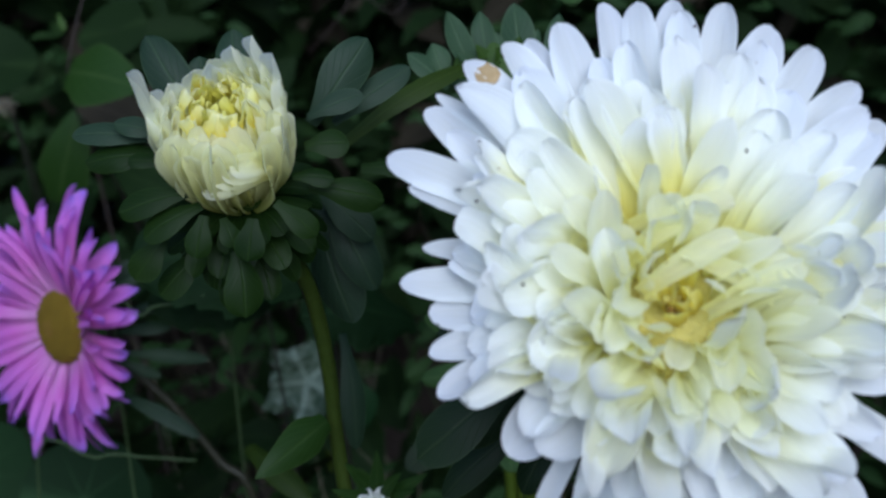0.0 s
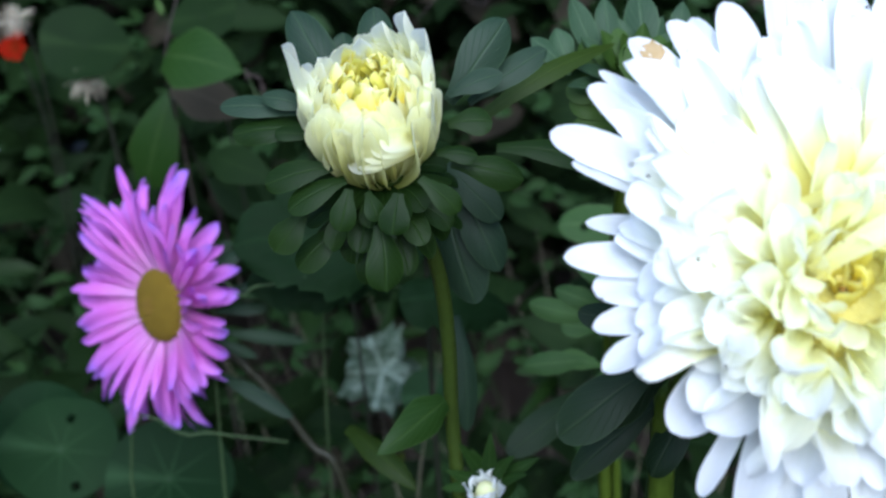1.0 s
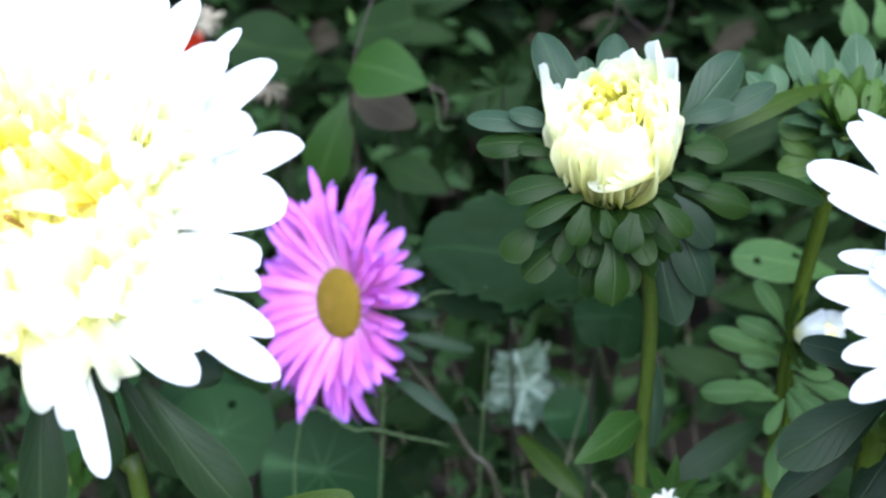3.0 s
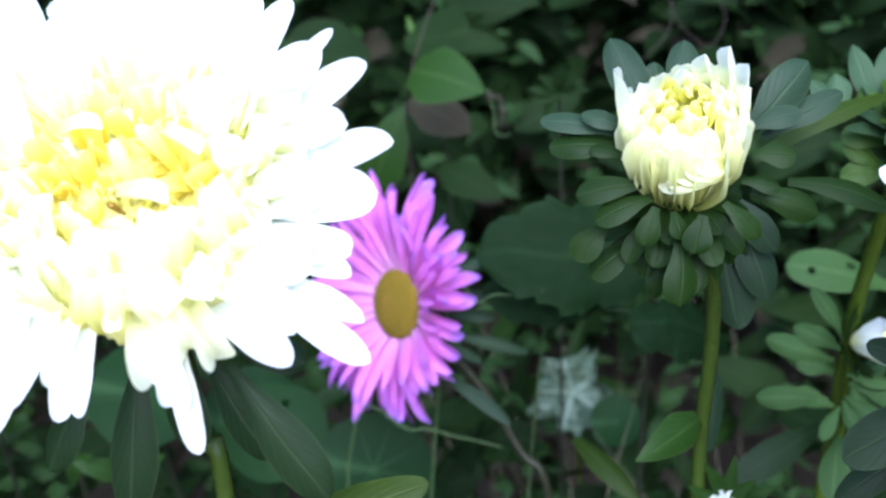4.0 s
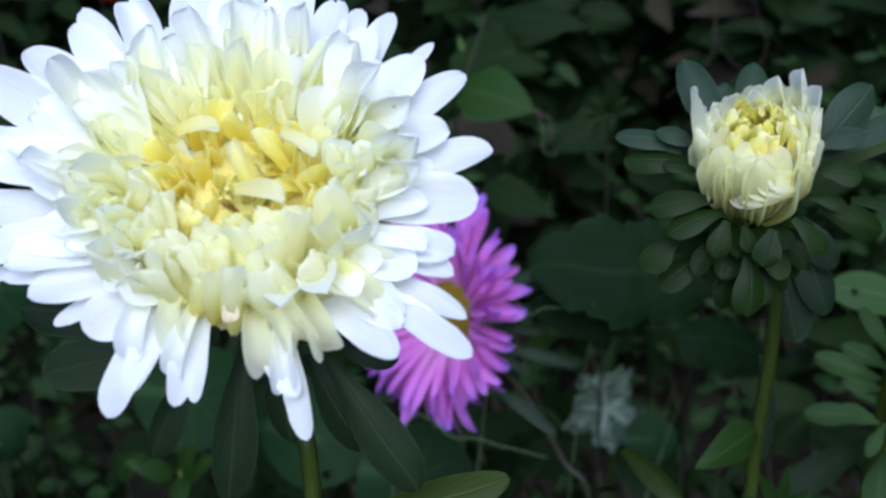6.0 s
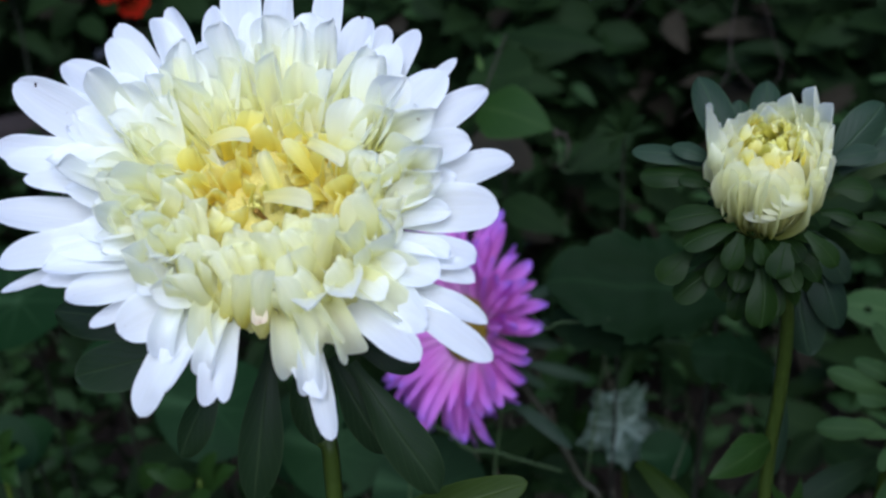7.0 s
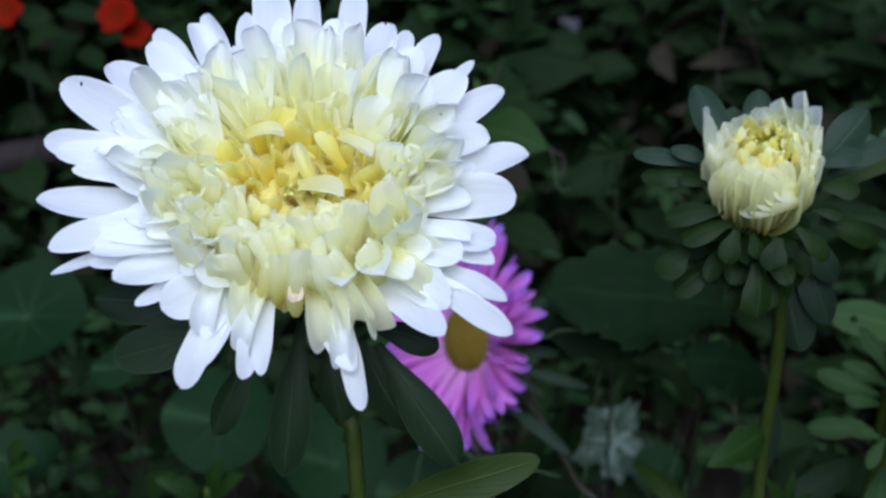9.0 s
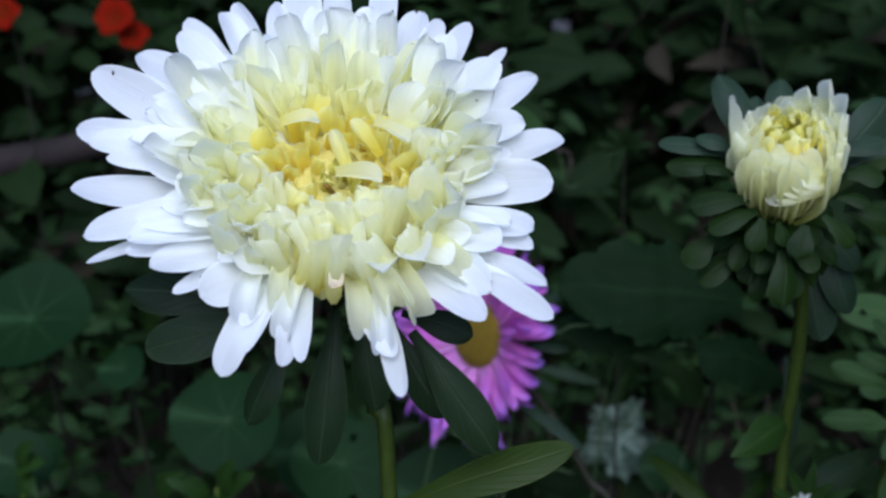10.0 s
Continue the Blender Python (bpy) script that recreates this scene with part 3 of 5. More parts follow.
def double_bloom(plant, m, rays, layers, zones, rng, heart=(0, 0), straps=(), gap=None, crown=(), florets=12):
    """rays: lists of outer petals as reaching() takes them; layers: shorter rings above them; crown: rings of standing quills."""
    rim = sorted((p[0], p[1]) for p in sum(rays, []))
    reach_at = [p[0] for p in rim], [p[1] for p in rim]
    inner = m @ Matrix.Translation((*heart, 0))
    bloom = part("bloom", dome(0.0185, 0.004), DISC, plant, "yellow heart ringed by dense petals", inner)
    for phi, reach, height, width, sway in sum(rays, []):
        low = height < 4 and -128 < phi < -60
        reaching(bloom, inner, phi, reach, height + rng.uniform(-1, 1), width, sway * 0.6, rng, (0.012, -0.003 + rng.uniform(-0.001, 0.001)), 26 if low else rng.uniform(5, 14), roll=rng.uniform(-14, 14))
    for n, share, height, width, r0, z0, bow, rough, front in layers:
        start = rng.uniform(0, 360)
        for k in range(n):
            phi = (start + 360 / n * (k + rng.uniform(-0.35, 0.35) * rough) + 180) % 360 - 180
            if -128 < phi < -50 and rng.random() > front:
                continue
            reach = share * np.interp(phi, *reach_at, period=360) * rng.uniform(1 - 0.12 * rough, 1 + 0.10 * rough)
            reaching(bloom, inner, phi, reach, height + rng.uniform(-2, 2) * rough, width * rng.uniform(0.8, 1.2), rng.uniform(-22, 22) * rough, rng, (r0, z0), bow + rng.uniform(-6, 6) * rough, PETAL_WHITE if rough > 0.9 else PETAL_RAY, roll=rng.uniform(-25, 25) * rough,
                     cup=rng.uniform(0.2, 0.8), twist=rng.uniform(-0.5, 0.5) * rough, ripple=0.02 + 0.04 * rough, wave=0.15, teeth=0.012)
    for n, r0, z0, length, width, lean, tilt, curl, start, end, material in crown:
        for k in range(n):  # quills: lean is their slope at the sides, tilt what the front adds and the back loses
            phi = start + (end - start) * (k + 0.5 + rng.uniform(-0.4, 0.4)) / n
            e = lean - tilt * math.sin(radians(phi)) + rng.uniform(-12, 12)
            c = rng.uniform(*curl)
            ray(bloom, inner, phi, r0 * rng.uniform(0.9, 1.1), z0 + rng.uniform(-0.0015, 0.001), material, yaw=rng.uniform(-24, 24), roll=rng.uniform(-20, 20), length=length * rng.uniform(0.8, 1.18), width=width * rng.uniform(0.75, 1.25),
                e0=e - c, e1=e + c, cup=rng.uniform(0.7, 1.7), twist=rng.uniform(-0.7, 0.7), side=rng.uniform(-0.16, 0.16), ripple=rng.uniform(0.03, 0.08), widest=rng.uniform(0.74, 0.9), claw=rng.uniform(0.6, 0.8), tip=rng.uniform(1.2, 2.0), nu=15, rng=rng, power=rng.uniform(1.0, 2.0), wave=0.20, teeth=rng.uniform(0.0, 0.05))
    tuft(bloom, inner, zones, rng, gap)
    for x, y, z0, head, length, width, e0, e1, mat in straps:  # long rolled petals that lie across the heart
        ray(bloom, inner @ Matrix.Translation((x, y, 0)), head, 0.0, z0, mat, length=length, width=width, e0=e0, e1=e1, cup=rng.uniform(0.8, 1.3), twist=rng.uniform(-0.5, 0.5),
            side=rng.uniform(-0.1, 0.1), ripple=0.05, widest=0.78, claw=0.6, rng=rng, power=1.1)
    for k in range(florets):  # tubular florets of the heart
        a, r = k * 2.4, 0.0032 * math.sqrt((k + 0.5) / florets)
        base = Vector((r * math.cos(a), r * math.sin(a), 0.005))
        top = base + Vector((rng.uniform(-0.002, 0.002), rng.uniform(-0.002, 0.002), rng.uniform(0.003, 0.006)))
        bm = tube([base, (base + top) / 2, top], (0.0004, 0.0007), 6)
        part("floret", bm, DISC if rng.random() < 0.85 else DISC_BROWN, bloom, "", inner)
    return bloom


LAYERS_A = (  # count, share of the outer reach, tip height, width, root radius and height, bow, disorder, share kept in front
    (30, 0.86, 8, 8.6, 0.010, -0.002, 12, 0.8, 1.0),
    (28, 0.74, 12, 8.4, 0.011, -0.001, 14, 1.0, 1.0),
    (32, 0.62, 16, 7.2, 0.013, 0.000, 16, 1.2, 1.0),
)
ZONES_A = (  # count, root radii, length, width, rise at the inner and outer root, curl, turn, height, material
    (46, 0.014, 0.022, 0.026, 0.0070, (70, 46), (-58, 16), 34, 0.000, PETAL_WHITE, 135, 375),
    (20, 0.013, 0.017, 0.030, 0.0068, (34, 24), (-16, 8), 18, 0.001, PETAL_BACK, 0, 140),
    (16, 0.012, 0.014, 0.021, 0.0060, (52, 40), (-14, 30), 24, 0.002, PETAL_BACK, 0, 140),
    (42, 0.008, 0.014, 0.023, 0.0066, (84, 66), (-70, 40), 45, 0.001, PETAL_FRILL),
    (16, 0.005, 0.009, 0.016, 0.0056, (86, 72), (-50, 50), 50, 0.002, PETAL_FRILL),
    (6, 0.001, 0.004, 0.010, 0.0044, (88, 76), (-30, 50), 50, 0.003, PETAL_YELLOW),
)
STRAPS_A = (  # foot, height, heading, length, width, rise at foot and tip, material
    (-0.007, 0.013, 0.010, 10, 0.019, 0.0044, 36, -18, PETAL_FRILL),
    (-0.009, 0.006, 0.011, 36, 0.020, 0.0046, 46, -24, PETAL_FRILL),
    (-0.006, 0.001, 0.010, 30, 0.020, 0.0050, 50, -16, PETAL_FRILL),
    (0.003, 0.006, 0.011, -34, 0.013, 0.0044, 40, -30, PETAL_FRILL),
    (0.008, 0.010, 0.011, -20, 0.012, 0.0044, 34, -40, PETAL_FRILL),
    (0.005, -0.003, 0.009, 22, 0.019, 0.0046, 44, 0, PETAL_FRILL),
    (-0.013, 0.004, 0.006, 80, 0.020, 0.0058, 66, 34, PETAL_FRILL),
    (-0.010, -0.001, 0.008, 104, 0.016, 0.0056, 62, 20, PETAL_WHITE),
    (0.009, 0.006, 0.009, -30, 0.014, 0.0054, 44, -30, PETAL_CROWN),
    (0.004, -0.008, 0.008, -62, 0.017, 0.0062, 52, -40, PETAL_FRILL),
)
LAYERS_B = (
    (24, 0.82, 9, 8.2, 0.012, -0.002, 9, 0.8, 0.0),
    (24, 0.72, 12, 8.0, 0.016, -0.001, 10, 1.0, 0.0),
    (22, 0.62, 15, 7.6, 0.020, 0.000, 10, 1.1, 0.1),
)
CROWN_B = (  # count, root radius and height, length, width, slope, tilt, curl, from and to angle, material
    (34, 0.0265, -0.001, 0.0195, 0.0058, 72, 36, (4, 24), -205, 25, PETAL_FRILL),
    (32, 0.0235, -0.001, 0.0205, 0.0052, 80, 36, (4, 26), -200, 20, PETAL_CROWN),
    (28, 0.0205, -0.001, 0.0190, 0.0048, 84, 38, (2, 26), -195, 15, PETAL_CROWN),
    (20, 0.0270, -0.001, 0.0240, 0.0074, 58, 8, (-16, 6), 10, 170, PETAL_WHITE),
    (20, 0.0235, -0.001, 0.0200, 0.0066, 62, 8, (-24, 12), 10, 170, PETAL_FRILL),
    (24, 0.0195, -0.001, 0.0140, 0.0056, 70, 6, (-50, 50), 10, 170, PETAL_CROWN),
    (16, 0.0170, -0.001, 0.0150, 0.0044, 98, 26, (0, 30), -175, -5, PETAL_CREAM),
)
ZONES_B = (
    (22, 0.0120, 0.0185, 0.0115, 0.0054, (92, 78), (-60, 50), 70, 0.000, PETAL_YELLOW, 0, 180),
    (24, 0.0060, 0.0125, 0.0090, 0.0046, (86, 80), (-60, 50), 80, 0.001, PETAL_YELLOW),
    (12, 0.0000, 0.0060, 0.0070, 0.0036, (86, 76), (-40, 40), 90, 0.002, PETAL_LEMON),
)
STRAPS_B = (
    (0.001, -0.002, 0.013, -14, 0.0115, 0.0046, 30, -6, PETAL_FRILL),
    (0.009, 0.011, 0.014, -42, 0.0120, 0.0042, 34, 4, PETAL_FRILL),
    (0.004, 0.000, 0.008, 118, 0.0120, 0.0036, 50, 30, PETAL_CREAM),
    (-0.012, 0.012, 0.012, 10, 0.0090, 0.0042, 40, -40, PETAL_CROWN),
    (0.010, 0.006, 0.008, 150, 0.0110, 0.0036, 60, 30, PETAL_CREAM),
    (0.0015, -0.0230, 0.009, -80, 0.0050, 0.0034, 60, -60, PETAL_BLUSH),
    # petals that spill over the front rim
    (-0.015, -0.019, 0.004, -112, 0.0150, 0.0056, 44, -60, PETAL_RAY),
    (-0.010, -0.020, 0.005, -100, 0.0130, 0.0052, 62, -100, PETAL_FRILL),
    (-0.006, -0.022, 0.003, -104, 0.0160, 0.0048, 40, -70, PETAL_RAY),
    (0.005, -0.023, 0.004, -76, 0.0150, 0.0060, 50, -76, PETAL_FRILL),
    (0.008, -0.020, 0.006, -60, 0.0150, 0.0070, 60, -95, PETAL_FRILL),
    (0.014, -0.020, 0.004, -70, 0.0150, 0.0064, 56, -84, PETAL_FRILL),
    (0.017, -0.015, 0.005, -40, 0.0170, 0.0066, 54, -60, PETAL_FRILL),
    (0.011, -0.023, 0.003, -88, 0.0180, 0.0048, 40, -70, PETAL_RAY),
    (0.019, -0.012, 0.006, -20, 0.0150, 0.0060, 60, -70, PETAL_FRILL),
)


def blemish(bloom, m, x, y, radius, material):
    """A bruise or speck lying on the petal that is uppermost at (x, y) of the bloom's face."""
    n = m.to_3x3() @ Vector((0, 0, 1))
    trees = []
    for ob in bloom.children:
        if ob.name.startswith("petal"):
            w = PLACE[ob]
            trees.append((ob, BVHTree.FromPolygons([w @ v.co for v in ob.data.vertices], [p.vertices[:] for p in ob.data.polygons])))

    def drop(a, b, only=None):
        start = m @ Vector((a, b, 0.06))
        hits = [(h[3], ob, h[0]) for ob, tree in trees if only in (None, ob) for h in [tree.ray_cast(start, -n)] if h[0] is not None]
        return min(hits, key=lambda k: k[0]) if hits else None

    first = drop(x, y)
    while first is None:  # past the rim: move inwards to the nearest petal
        x, y = x * 0.97, y * 0.97
        first = drop(x, y)
    petal = first[1]
    bm = bmesh.new()
    rings = [[bm.verts.new(first[2] + n * 0.00025)]]
    for i in (1, 2):
        ring = []
        for k in range(12):
            a = math.tau * k / 12
            r = radius * i / 2 * (1 + 0.18 * math.sin(2 * a + 1) + 0.08 * math.sin(5 * a))
            hit = None
            while hit is None:  # stay on the petal
                hit = drop(x + r * math.cos(a), y + 1.3 * r * math.sin(a), petal)
                r *= 0.8
            ring.append(bm.verts.new(hit[2] + n * 0.0002))
        rings.append(ring)
    for k in range(12):
        bm.faces.new((rings[0][0], rings[1][k], rings[1][(k + 1) % 12]))
        bm.faces.new((rings[1][k], rings[2][k], rings[2][(k + 1) % 12], rings[1][(k + 1) % 12]))
    part("bruise" if material == BRUISE else "speck", bm, material, bloom)


def stem(plant, path, radii, material=STEM, label=""):
    x, y, z = path[-1]
    dx, dy = (x - path[-2][0]) * 0.6, (y - path[-2][1]) * 0.6
    full = list(path) + [(x + dx, y + dy, z * 0.55), (x + dx * 1.3, y + dy * 1.3, -0.01)]
    return part("stem", tube(full, radii), material, plant, label)


# the large white aster whose face is turned to the light
RAYS_A = (  # angle, reach, tip height, width, sway of the root
    [(149, 60, 4, 7.4, -40), (153, 53, 4, 6.5, -40), (137, 59, 4, 7.2, 17), (132, 60, 4, 4.2, -38), (162, 47, 4, 4.8, -40), (173, 50, 4, 7.5, -29), (-180, 44, 4, 8.0, 7), (-172, 45, 4, 6.6, -10), (-161, 45, 4, 6.6, -41),
     (144, 43, 8, 5.5, -7), (139, 52, 6, 6.5, -17), (167, 41, 8, 5.1, 40)],
    [(124, 61, 4, 8.3, 19), (117, 60, 4, 7.0, -11), (113, 59, 4, 7.5, 30), (108, 59, 4, 9.2, 30), (98, 61, 4, 7.4, 30), (91, 60, 4, 8.0, 24), (85, 60, 4, 7.1, 16), (76, 60, 4, 7.3, 14), (66, 57, 4, 9.4, 23), (58, 56, 4, 7.9, 30),
     (47, 54, 4, 7.6, 30), (36, 52, 4, 7.6, 20)],
    [(24, 51, 4, 7.1, 16), (10, 50, 4, 7.2, 19), (-6, 49, 4, 7.2, 11), (-20, 49, 4, 7.1, 7), (-37, 49, 3, 7.0, 0), (-52, 47, 2, 6.9, -11), (-67, 46, 2, 6.2, -26), (-76, 45, 1, 6.1, -20), (-85, 36, 4, 7.4, -19)],
    [(-141, 40, -1, 9.8, -40), (-127, 45, -3, 3.9, -24), (-117, 32, 3, 7.1, -40), (-115, 44, -3, 7.5, -40), (-105, 43, -3, 8.5, -30), (-96, 45, -3, 7.2, -20), (-88, 45, -3, 7.5, -13)],
)
aster_a = thing("white_aster", (0.017, 0.226, 0), "large double white aster with a creamy yellow heart", "flower", "double white asters")
FACE_A = facing((0.041, 0.185, 0.507), 40, -5)
bloom_a = double_bloom(aster_a, FACE_A, RAYS_A, LAYERS_A, ZONES_A, random.Random(11), (0.000, -0.009), STRAPS_A, (15, 135, 0.009, 0.0135), florets=6)
blemish(bloom_a, FACE_A, -0.0312, 0.0375, 0.0022, BRUISE)
for x, y in ((0.0139, 0.0161), (-0.044, -0.0108), (0.0267, -0.0146), (0.0323, -0.0172), (-0.0266, -0.007), (-0.034, 0.0092), (0.0082, 0.0447)):
    blemish(bloom_a, FACE_A, x, y, 0.00028, SPECK)
stem(aster_a, [(0.042, 0.196, 0.500), (0.035, 0.207, 0.488), (0.028, 0.216, 0.473), (0.021, 0.223, 0.453), (0.017, 0.226, 0.427)], (0.0030, 0.0034))
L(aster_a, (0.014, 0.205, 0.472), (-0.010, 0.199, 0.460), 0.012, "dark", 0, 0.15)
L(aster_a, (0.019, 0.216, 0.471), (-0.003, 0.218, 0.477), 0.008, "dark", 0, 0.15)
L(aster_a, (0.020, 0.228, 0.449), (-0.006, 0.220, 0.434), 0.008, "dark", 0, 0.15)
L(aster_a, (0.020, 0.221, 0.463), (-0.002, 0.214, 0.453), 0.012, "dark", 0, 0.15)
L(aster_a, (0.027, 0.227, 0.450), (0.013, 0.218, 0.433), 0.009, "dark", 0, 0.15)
# the white aster with a raised crown of short petals
RAYS_B = (
    [(167, 62, 8, 8.8, -32), (169, 57, 10, 7.3, -35), (175, 51, 11, 5.8, -40), (-178, 59, 8, 9.3, 6), (-167, 56, 7, 9.6, 0), (-162, 57, 4, 5.1, 18), (153, 65, 9, 10.8, 10), (143, 60, 9, 10.4, 8), (-169, 44, 10, 8.6, 50), (-158, 48, 7, 6.7, 50),
     (-149, 44, 8, 9.0, 23), (-142, 43, 6, 5.3, 40), (-134, 39, 7, 9.6, 38)],
    [(130, 62, 8, 8.3, 22), (134, 57, 10, 8.6, 18), (118, 57, 9, 6.5, 18), (123, 55, 10, 7.1, 27), (108, 54, 9, 8.0, 30), (101, 64, 8, 9.6, 21), (92, 61, 8, 7.8, -16), (81, 61, 8, 7.5, -40), (68, 52, 9, 8.0, -40), (64, 52, 8, 6.2, -40),
     (55, 54, 9, 6.1, -40), (55, 46, 11, 8.8, -40), (98, 48, 12, 6.0, -1)],
    [(43, 54, 8, 3.6, -40), (39, 48, 11, 11.0, -12), (31, 54, 9, 8.5, -21), (12, 53, 8, 8.8, -9), (17, 45, 11, 9.3, 27), (-1, 49, 8, 10.7, 21), (-16, 46, 9, 9.6, 10), (-20, 47, 7, 6.5, 10), (-26, 41, 10, 10.0, 18), (-28, 53, 8, 5.8, -16),
     (-36, 58, 6, 6.1, 18), (-46, 47, 6, 8.0, -3)],
    [(-117, 49, 0, 8.5, -14), (-115, 43, 2, 7.4, -8), (-118, 38, 3, 5.7, -29), (-103, 42, 0, 5.7, -24), (-99, 41, 1, 4.6, -22), (-72, 49, -4, 4.8, 36), (-72, 42, 1, 6.3, -18)],
)
aster_b = thing("white_aster", (-0.148, 0.160, 0), "double white aster with a yellow hollow heart above dark leaves", "flower", "double white asters")
FACE_B = facing((-0.159, 0.173, 0.530), 47, 8)
bloom_b = double_bloom(aster_b, FACE_B, RAYS_B, LAYERS_B, ZONES_B, random.Random(23), (0.003, -0.0065), STRAPS_B, None, CROWN_B, 5)
for x, y in ((0.0235, 0.047), (-0.0501, 0.022), (-0.0134, 0.0282), (-0.0251, -0.029)):
    blemish(bloom_b, FACE_B, x, y, 0.00028, SPECK)
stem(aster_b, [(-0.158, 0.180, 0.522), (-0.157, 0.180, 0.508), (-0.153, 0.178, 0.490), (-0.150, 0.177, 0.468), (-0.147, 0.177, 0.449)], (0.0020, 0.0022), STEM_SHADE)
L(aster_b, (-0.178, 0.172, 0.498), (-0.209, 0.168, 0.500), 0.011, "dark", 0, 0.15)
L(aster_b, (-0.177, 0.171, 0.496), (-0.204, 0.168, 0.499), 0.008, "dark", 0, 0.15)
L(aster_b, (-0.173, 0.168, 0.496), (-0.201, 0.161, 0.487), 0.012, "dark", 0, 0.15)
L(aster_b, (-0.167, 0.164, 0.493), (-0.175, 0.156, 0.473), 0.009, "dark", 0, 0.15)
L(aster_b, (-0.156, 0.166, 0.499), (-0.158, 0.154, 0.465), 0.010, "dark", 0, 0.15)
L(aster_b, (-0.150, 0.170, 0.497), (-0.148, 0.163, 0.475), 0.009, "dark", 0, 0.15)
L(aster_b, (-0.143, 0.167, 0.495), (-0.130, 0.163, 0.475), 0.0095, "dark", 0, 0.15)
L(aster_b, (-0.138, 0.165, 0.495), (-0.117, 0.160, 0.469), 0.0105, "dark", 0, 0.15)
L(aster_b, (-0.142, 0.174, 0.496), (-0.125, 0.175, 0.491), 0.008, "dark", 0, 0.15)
L(aster_b, (-0.144, 0.171, 0.444), (-0.1005, 0.173, 0.4605), 0.0105, "olive", 0, 0.15)
# the half-open white aster in its collar of green bracts
bud = thing("aster_bud", (-0.035, 0.267, 0), "half-open white aster bud in a wide collar of green bracts", "flower")
FACE_BUD = facing((-0.0462, 0.247, 0.5042), 68, 2) @ Matrix.Scale(0.95, 4)


def half_open(plant, m, rng):
    cup_part = part("bud", dome(0.0095, 0.006), LEAF["young"], plant, "pale green base of the opening bud", m @ Matrix.Translation((0, 0, 0.004)))
    core = dome(0.0085, 0.010)
    part("heart", core, PETAL_LEMON, cup_part, "folded yellow inner petals", m @ Matrix.Translation((0, 0, 0.013)))
    for k in range(45):  # skirt of bracts under the cup, in three tiers
        ring = k % 3
        grid = blade(rng.uniform(0.0115, 0.0165) + 0.0025 * ring, rng.uniform(0.0056, 0.0076), 16 - 16 * ring, -20 - 20 * ring + rng.uniform(-12, 12), cup=rng.uniform(-0.2, 0.4), twist=rng.uniform(-0.3, 0.3), side=rng.uniform(-0.1, 0.1),
                     ripple=0.04, widest=0.68, claw=0.35, tip=1.25, rng=rng)
        grid = moved(crumple(grid, 0.006, 0.1, rng), m @ pose(0, 0, 0, 0, 0, 8 * k + rng.uniform(-5, 5)) @ Matrix.Translation((0.0045, 0, -0.001 - 0.0035 * ring)))
        part("bract", sheet(grid), LEAF["bract"], plant)


    def wrap(phi, reach, height, width, bow, mat=PETAL_BUD, root=(0.0050, 0.001), **more):
        reaching(cup_part, m, phi, reach, height, width, rng.uniform(-8, 8), rng, root, bow, mat, roll=rng.uniform(-20, 20), **{**dict(cup=rng.uniform(0.2, 0.8), twist=rng.uniform(-0.4, 0.4), widest=rng.uniform(0.66, 0.8), claw=0.6, tip=1.6, wave=0.2), **more})

    # the goblet: broad petals that hug one another up to the rim, then paler rings that fill it
    for n, reach, height, width, bow, mat in ((16, 13.5, 20, 8.0, -34, PETAL_BUD), (18, 15.0, 25, 7.4, -32, PETAL_BUD), (18, 14.5, 28, 6.8, -28, PETAL_BUD), (18, 12.5, 29, 5.6, -30, PETAL_CROWN), (16, 10.0, 29, 5.2, -34, PETAL_CROWN), (14, 8.0, 28, 4.6, -40, PETAL_CREAM)):
        for k in range(n):
            phi = 360 / n * (k + rng.uniform(-0.4, 0.4)) - 180
            front, back = max(0.0, -math.sin(radians(phi))), max(0.0, math.cos(radians(phi - 38)))
            wrap(phi, (reach - 1.2 * front) * rng.uniform(0.95, 1.05), height + 4.0 * back - 1.5 * front + rng.uniform(-1.5, 1.5), width * rng.uniform(0.85, 1.2), bow - 6 * front + rng.uniform(-4, 4), mat, cup=rng.uniform(-0.5, -0.1), groove=0.05, widest=rng.uniform(0.70, 0.84), claw=0.8, tip=1.5, root=(0.0040, 0.000))
    # narrow folded petals that close round the mouth
    for n, r_out, length, width, mat in ((24, 0.0100, 0.0075, 0.0034, PETAL_CREAM), (18, 0.0070, 0.0075, 0.0026, PETAL_LEMON), (8, 0.0035, 0.0055, 0.0018, PETAL_LEMON)):
        for k in range(n):
            r = r_out * rng.uniform(0.7, 1.0)
            e = rng.uniform(70, 105)
            ray(cup_part, m, 137.508 * k, r, 0.0225 + 0.25 * r, mat, yaw=rng.uniform(-40, 40), length=length * rng.uniform(0.7, 1.2), width=width * rng.uniform(0.8, 1.3), e0=e, e1=e + rng.uniform(10, 70), cup=rng.uniform(0.6, 1.6), twist=rng.uniform(-1.0, 1.0),
                side=rng.uniform(-0.2, 0.2), ripple=0.1, widest=0.75, claw=0.6, tip=1.4, nu=10, rng=rng, power=1.4, wave=0.2)
